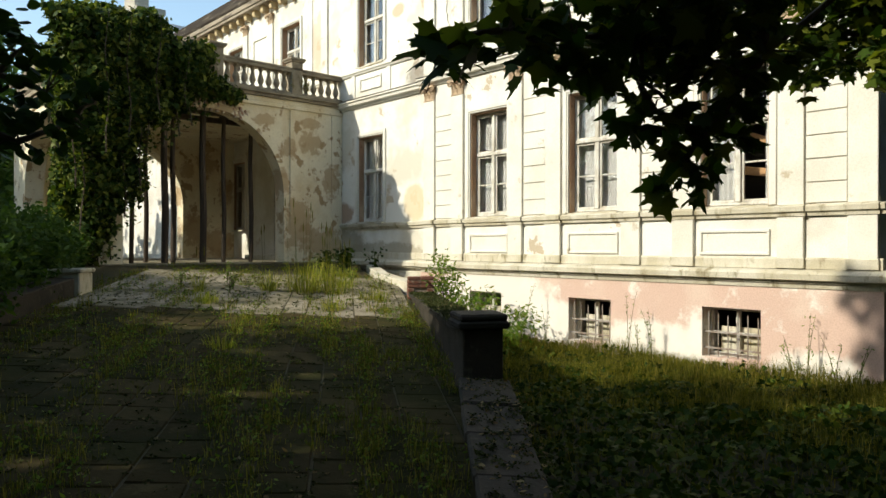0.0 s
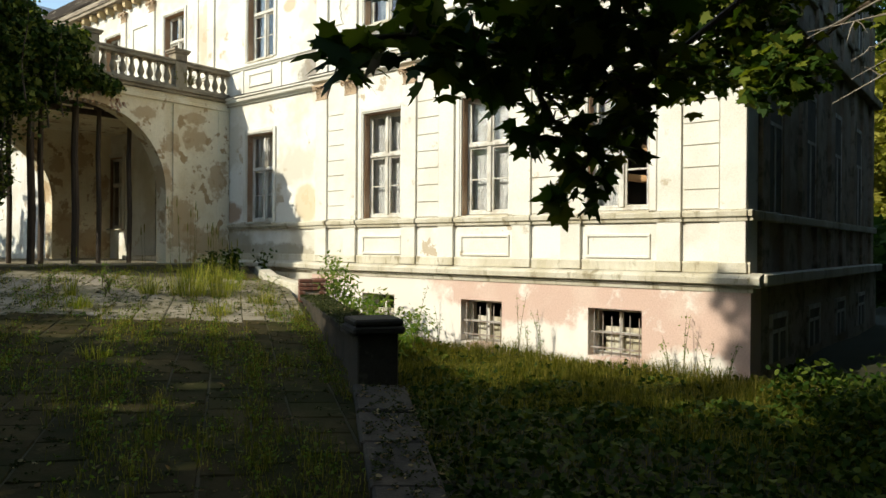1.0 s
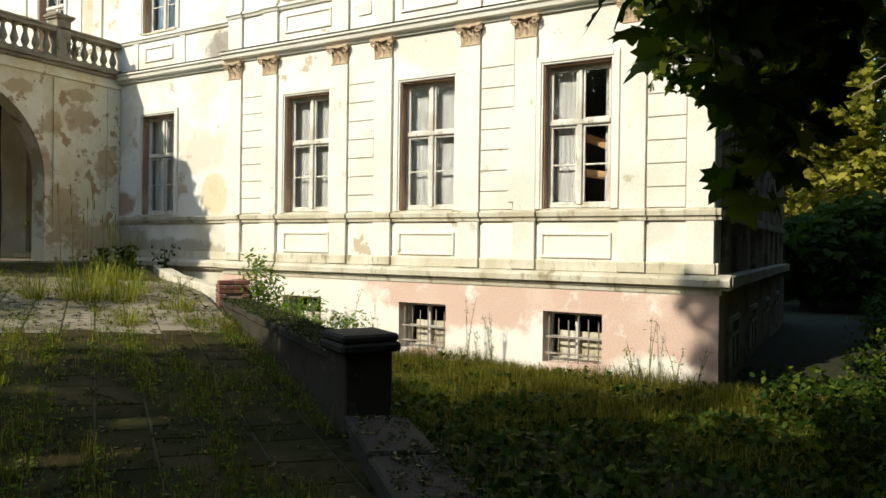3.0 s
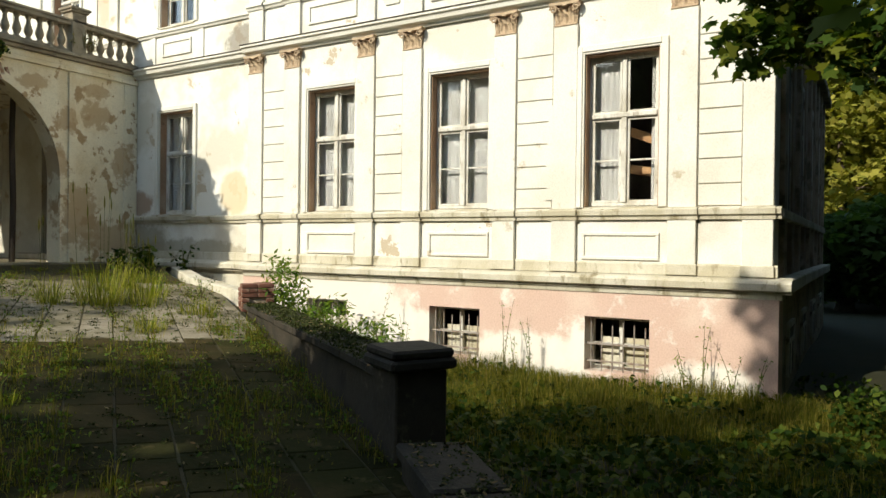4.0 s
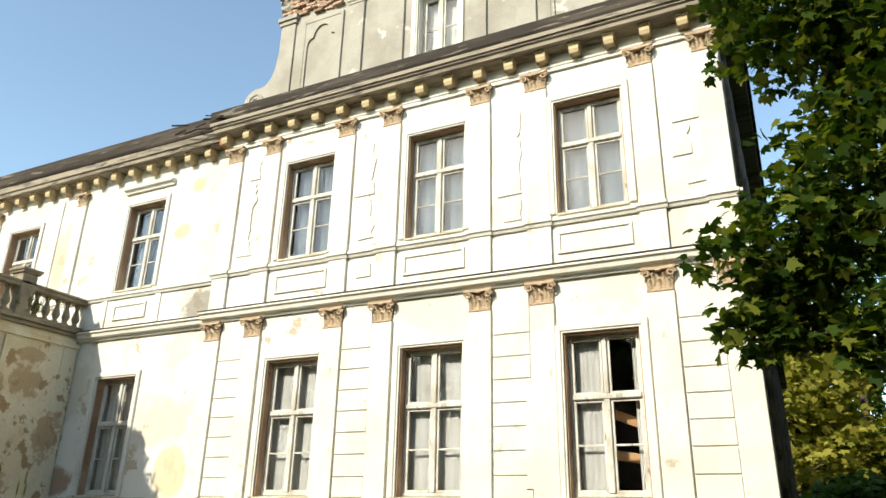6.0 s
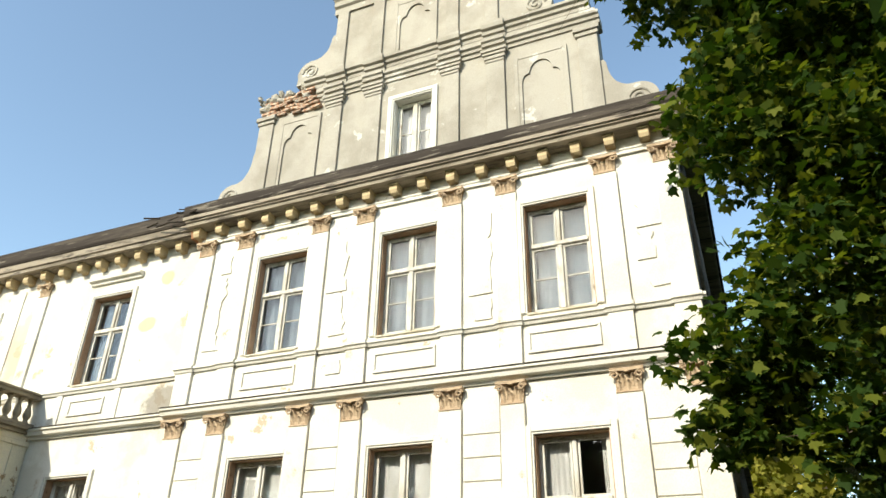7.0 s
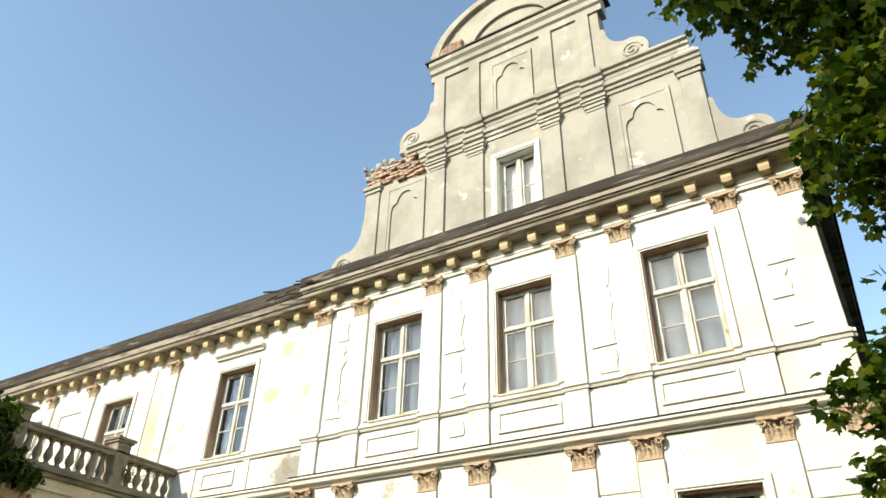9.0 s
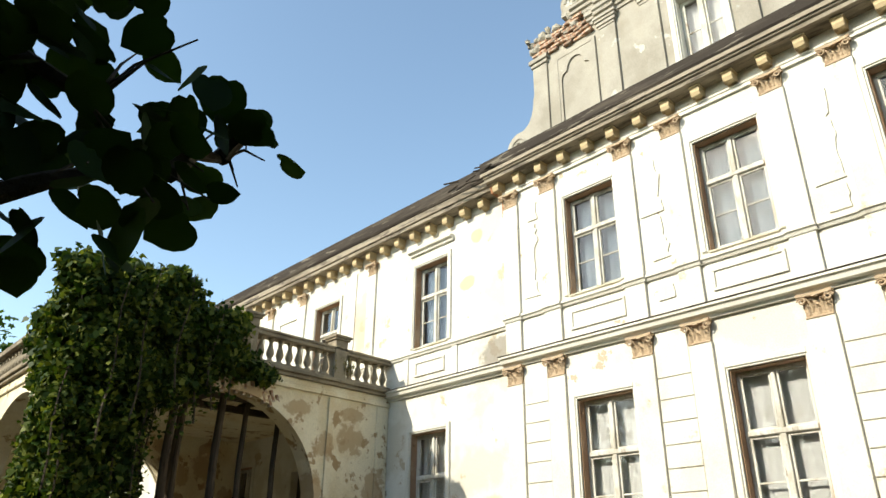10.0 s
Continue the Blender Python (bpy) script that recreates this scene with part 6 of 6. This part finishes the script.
# ---- trees ----
def tree(at, height, trunk_r, clumps, count, size, material, shape, label, name="tree", limb_count=None, shell=0.35, gaps=()):
    """Tapered trunk, limbs that reach into the clumps of the crown, and single leaves."""
    ob = empty(name, at)
    base = Vector(at)
    bm = bmesh.new()
    top = Vector((0.2, 0.1, height))
    line = [top * t + Vector((0.12 * math.sin(5 * t), 0.1 * math.sin(4 * t + 1), 0)) for t in (0, 0.08, 0.25, 0.5, 0.75, 1)]
    add_tube(bm, line, [trunk_r * k for k in (1.45, 1.05, 0.9, 0.7, 0.45, 0.15)], 10)
    part("trunk", bm, BARK, ob)
    bm = bmesh.new()
    joints = [top * t for t in (0.35, 0.5, 0.65, 0.8, 0.95)]
    todo = sorted([Vector(q[:3]) - base for q in clumps], key=lambda c: min((c - k).length for k in joints))
    for c in todo:
        a = min(joints, key=lambda k: (c - k).length + max(0.0, k.z - c.z) * 0.3)
        ln = (c - a).length
        m = a.lerp(c, 0.5) + Vector(rng.normal(0, 0.06 * ln, 3)) + Vector((0, 0, 0.06 * ln))
        far_out = min((c - top * t).length for t in (0.35, 0.65, 0.95))
        thick = max(0.006, min(trunk_r * 0.4, 0.075 - 0.011 * far_out))
        add_tube(bm, [a, a.lerp(m, 0.55), m, m.lerp(c, 0.55), c], [thick, thick * 0.9, thick * 0.75, thick * 0.65, thick * 0.5], 6)
        joints += [m, c]
        q = min(clumps, key=lambda q: (Vector(q[:3]) - base - c).length)
        for k in range(4):
            e = c + Vector(rng.normal(0, 0.5, 3) * np.array(q[3:]))
            add_tube(bm, [c, c.lerp(e, 0.5) + Vector((0, 0, 0.03)), e], [min(0.008, thick * 0.5), 0.004, 0.002], 5)
    part("limb", bm, BARK, ob)["kind"] = "stuff"
    p, d = in_clumps(clumps, count, shell)
    for gx, gy, ga, gb in gaps:
        k = (p[:, 2] - 0.088 * gy) / to_sun.z
        u, v = p[:, 0] - to_sun.x * k - gx, p[:, 1] - to_sun.y * k - gy
        p = p[((0.745 * u - 0.667 * v) / ga) ** 2 + ((0.667 * u + 0.745 * v) / gb) ** 2 > 1]
    count = len(p)
    link("crown", leaf_mesh("crown", p - np.array(base), rng.uniform(0.65, 1.15, count) * size, shape, material, 0.6), ob)
    return tagged(ob, label, "tree")


# maple whose low branch hangs over the drive
NEAR = [(1.55, 1.87, 2.72, 0.14, 0.14, 0.12), (1.9, 1.85, 2.86, 0.24, 0.24, 0.2), (2.35, 1.85, 2.92, 0.3, 0.3, 0.26), (2.85, 1.8, 2.95, 0.33, 0.33, 0.3), (2.87, 1.74, 2.62, 0.22, 0.22, 0.2), (3.12, 1.74, 2.34, 0.17, 0.17, 0.18), (3.3, 1.7, 2.95, 0.3, 0.3, 0.28), (3.35, 1.65, 2.6, 0.2, 0.2, 0.2), (2.6, 1.5, 3.2, 0.5, 0.38, 0.3), (3.2, 1.5, 3.3, 0.45, 0.36, 0.3), (3.55, 1.45, 3.0, 0.26, 0.26, 0.26)]
tree((4.6, -2.6, -0.25), 8.5, 0.26, NEAR + [(4.2, -0.8, 4.4, 0.8, 0.7, 0.6), (5.2, -3.0, 6.5, 1.6, 1.5, 1.2), (3.4, -3.4, 5.6, 1.2, 1.1, 0.9)], 5200, 0.15, MAPLE, MAPLE_SHAPE, "maple with a low dark branch hanging over the drive", "maple_tree", None, 0.1)
# large maple in front of the palace corner
BIG = [(8.3, 2.6, 5.0, 0.7, 0.9, 0.6), (8.6, 1.8, 6.0, 1.0, 0.9, 0.8), (8.4, 2.3, 8.0, 0.9, 0.9, 1.1), (8.8, 1.3, 7.4, 1.2, 0.9, 1.0), (8.5, 1.6, 9.6, 1.3, 1.2, 1.0), (8.0, 2.4, 10.6, 1.3, 1.3, 0.7), (9.3, 0.5, 5.2, 1.3, 1.0, 1.0), (9.4, 0.2, 6.8, 1.4, 1.1, 1.0), (9.2, 0.2, 8.6, 1.4, 1.2, 1.1), (8.3, 2.0, 4.0, 0.5, 0.5, 0.4), (8.4, 3.1, 4.2, 0.5, 0.45, 0.36), (8.9, 2.6, 4.4, 0.6, 0.5, 0.45), (9.6, -0.8, 4.2, 1.2, 1.0, 0.8), (7.6, 3.3, 11.1, 1.0, 0.9, 0.5), (9.2, 0.0, 10.4, 1.5, 1.4, 1.0), (8.6, -0.2, 8.0, 1.0, 1.0, 1.3)]
big_maple = tree((10.2, -1.4, -0.2), 11.0, 0.32, BIG, 26000, 0.15, MAPLE, MAPLE_SHAPE, "large maple with sunlit leaves in front of the palace corner", "maple_tree", None, 0.2)
bm = bmesh.new()
r = random.Random(12)
for i in range(7):
    a = Vector((9.4, -0.2 - 0.1 * i, 4.6 + 0.25 * (i % 4)))
    e = Vector((8.0 + r.uniform(-0.5, 0.6), 1.2 + r.uniform(-0.3, 0.5), 3.5 + 0.2 * i))
    m = a.lerp(e, 0.5) + Vector((r.uniform(-0.2, 0.2), r.uniform(-0.1, 0.1), 0.12))
    add_tube(bm, [a, m, e], [0.022, 0.014, 0.004], 6)
    for k in range(4):
        b = m.lerp(e, r.uniform(0, 0.8))
        c = b + Vector((r.uniform(-0.5, 0.1), r.uniform(-0.1, 0.4), r.uniform(-0.3, 0.3)))
        add_tube(bm, [b, b.lerp(c, 0.5) + Vector((0, 0, 0.03)), c], [0.008, 0.006, 0.002], 5)
bmesh.ops.translate(bm, verts=bm.verts, vec=(-10.2, 1.4, 0.2))
part("dead_limb", bm, DEADWOOD, big_maple, "bare pale grey twigs")
# lime tree whose twigs hang into the drive from the other side
HANG = [(0.95, 5.55, 3.05, 0.34, 0.34, 0.26), (0.75, 5.5, 3.3, 0.36, 0.36, 0.30), (1.25, 5.5, 3.0, 0.16, 0.16, 0.14), (0.55, 5.6, 2.95, 0.3, 0.3, 0.3), (0.95, 5.3, 2.75, 0.2, 0.2, 0.14), (0.3, 5.7, 3.3, 0.4, 0.4, 0.4), (0.1, 5.9, 2.9, 0.4, 0.4, 0.3), (1.1, 5.4, 2.85, 0.12, 0.12, 0.12)]
tree((-3.2, 7.0, 0.3), 9.0, 0.30, HANG + [(0.35, 5.4, 2.75, 0.3, 0.3, 0.25), (1.02, 5.42, 2.82, 0.2, 0.2, 0.14), (1.3, 5.5, 3.12, 0.13, 0.13, 0.1), (-0.8, 6.6, 4.2, 0.6, 0.6, 0.5), (0.5, 5.5, 3.55, 0.4, 0.4, 0.34), (0.25, 5.6, 3.1, 0.38, 0.38, 0.4), (0.45, 5.35, 2.72, 0.28, 0.28, 0.2), (0.75, 5.45, 2.66, 0.2, 0.2, 0.14)], 640, 0.108, LIME, LIME_SHAPE, "lime tree with dark round leaves hanging beside the drive", "lime_tree", None, 0.1)


def crown_clumps(x, y, z0, z1, rad, n, seed):
    r = random.Random(seed)
    out = []
    for i in range(n):
        t = (i + 0.5) / n
        z = z0 + (z1 - z0) * t
        rr = rad * math.sin(math.pi * (0.18 + 0.74 * t)) * 0.7
        a = i * 2.4 + r.uniform(-0.4, 0.4)
        s = rad * r.uniform(0.36, 0.5)
        out.append((x + rr * math.cos(a), y + rr * math.sin(a), z, s, s, s * 0.75))
    return out


# thin places in the crowns, by where the sun that passes them meets the drive
CROWN_GAPS = [(2.7, 6.1, 0.75, 0.3), (1.1, 5.0, 0.7, 0.28), (3.6, 7.6, 0.6, 0.28), (1.7, 7.4, 0.5, 0.25), (3.9, 6.2, 0.4, 0.22), (0.9, 6.3, 0.5, 0.25), (5.2, 8.9, 0.7, 0.3), (2.6, 4.4, 0.45, 0.22)]
# trees along the sunny side of the drive; they throw the shade that lies on it
for i, (x, y, h, rad) in enumerate(((-5.1, 2.6, 10.6, 2.8), (-4.2, 7.9, 8.3, 2.5), (-6.6, 5.2, 10.5, 3.0), (-7.8, -1.3, 11.4, 3.2), (-7.2, 10.1, 10.6, 3.0), (-8.5, -4.5, 11.9, 3.2), (-10.6, 0.2, 13.2, 3.6), (-10.6, 6.3, 13.0, 3.6))):
    crown = crown_clumps(x, y, 3.6 if x > -6 else 4.5, h - 0.8, rad, 14, 40 + i)
    if i == 1:
        crown += [(-4.3, 8.15, 11.2, 0.5, 0.45, 0.5), (-4.3, 8.0, 10.4, 0.5, 0.5, 0.5), (-4.2, 7.9, 9.5, 0.7, 0.6, 0.6)]
    tree((x, y, -0.2), h * 0.9, 0.24, crown, 2700 if x > -6 else 3900, 0.34, FARGREEN, TUFT_SHAPE, "tall leafy park tree beside the drive", "park_tree", gaps=CROWN_GAPS)
# trees added beside the lawn, mostly out of view, to shut out the sky
for i, (x, y, h, rad) in enumerate(((1.0, -6.0, 12, 4.0), (7.0, -7.5, 14, 4.5), (12.5, -7.0, 14, 4.5), (18, -6.0, 15, 4.5), (24, -5.5, 15, 4.0), (-1.0, -1.8, 9.5, 2.6), (14.2, -2.4, 12, 2.8), (18.6, -2.3, 12, 2.8), (23.0, -2.6, 12, 2.8), (10.0, -5.0, 12, 3.2), (6.0, -4.6, 10, 2.6), (7.4, -2.45, 10.5, 2.6), (3.0, -2.6, 10.0, 3.0), (5.4, -1.9, 9.4, 2.6))):
    tree((x, y, -0.2), h * 0.9, 0.26, crown_clumps(x, y, 2.4 if y < -2.5 and y != -2.6 else (1.2 if x > 12 else 6.0), h - 1, rad, 16, 140 + i), 6500, 0.55 if y < -3 else 0.42, FARGREEN, TUFT_SHAPE, "park tree added to block skylight over the sunken lawn", "park_tree")
# woods behind the end of the palace
for i, (x, y, h, rad, m) in enumerate(((41, 3.2, 13, 4.4, YELLOWISH), (50, -1.0, 21, 6.0, FARGREEN), (49, 7, 20, 5.5, FARGREEN), (40, -7, 18, 5.0, FARGREEN), (31, -12, 16, 5.0, FARGREEN), (33, 1.0, 4.6, 2.6, FARGREEN), (20, -14, 17, 5.0, FARGREEN), (58, 3, 24, 7.0, FARGREEN), (12, -13, 16, 5.0, FARGREEN), (29, 2.6, 3.6, 2.0, FARGREEN))):
    tree((x, y, -0.3), h * 0.9, 0.3, crown_clumps(x, y, 3.0 if m is YELLOWISH else (0.8 if h < 6 else 2.5), h - 1, rad, 22, 70 + i), 9000, 0.40, m, TUFT_SHAPE, "sunlit yellow-green linden at the edge of the park" if m is YELLOWISH else "dark green park tree behind the palace", "park_tree")
# trees past the porch
for i, (x, y, h, rad) in enumerate(((-2, 34, 12, 5), (3, 44, 15, 6), (-10, 30, 14, 6), (7, 52, 16, 7), (-4, 48, 17, 7), (-16, 20, 15, 6), (-14, -8, 17, 6), (-6, -14, 16, 6), (3, -14, 16, 6))):
    tree((x, y, -0.3), h * 0.9, 0.3, crown_clumps(x, y, 2.0, h - 1, rad, 16, 90 + i), 5000, 0.46, FARGREEN, TUFT_SHAPE, "leafy park tree beyond the porch" if y > 15 else "leafy park tree behind the drive", "park_tree")
# far wood line that closes the park
bm = bmesh.new()
far = []
for i in range(150):
    a = i / 150 * 2 * math.pi
    rad = 75 + 9 * math.sin(i * 1.7)
    far.append((10 + rad * math.cos(a), 8 + rad * math.sin(a), 6 + 2 * math.sin(i * 2.3), 5.5, 5.5, 7.5 + 1.5 * math.sin(i * 3.1)))
p, d = in_clumps(far, 26000, 0.5)
tagged(new("far_wood", leaf_mesh("far_wood", p, rng.uniform(1.2, 2.2, len(p)), TUFT_SHAPE, FARGREEN, 0.4)), "dark belt of woods round the park", "woods", "", "stuff")

# undergrowth at the edge of the wood
thicket("undergrowth", [(24 + i * 1.7, -2.6 + 2.9 * ((i * 7) % 5) / 4 - 0.4, 0.35, 1.3, 1.2, 0.75) for i in range(9)] + [(17.5, -0.9, 0.2, 1.1, 0.9, 0.6), (20.0, -0.2, 0.2, 1.1, 0.9, 0.6), (22.6, 0.4, 0.2, 1.1, 0.9, 0.6)], 9000, 0.16, FARGREEN, "dark undergrowth at the edge of the park wood", SMALL_SHAPE, "undergrowth")

# lantern post in the park
lamp = tagged(empty("lamp_post", (38.0, 0.42, -0.25)), "slim grey park lamp post in the shade of the trees", "lamp post")
part("pole", add_tube(bmesh.new(), [(0, 0, 0), (0, 0, 2.2)], [0.05, 0.04], 8), IRON, lamp)
part("lamp_head", add_turned(bmesh.new(), [(0.05, 2.2), (0.12, 2.24), (0.16, 2.45), (0.2, 2.48), (0.05, 2.6)], (0, 0, 0), 8), WOODWHITE, lamp)
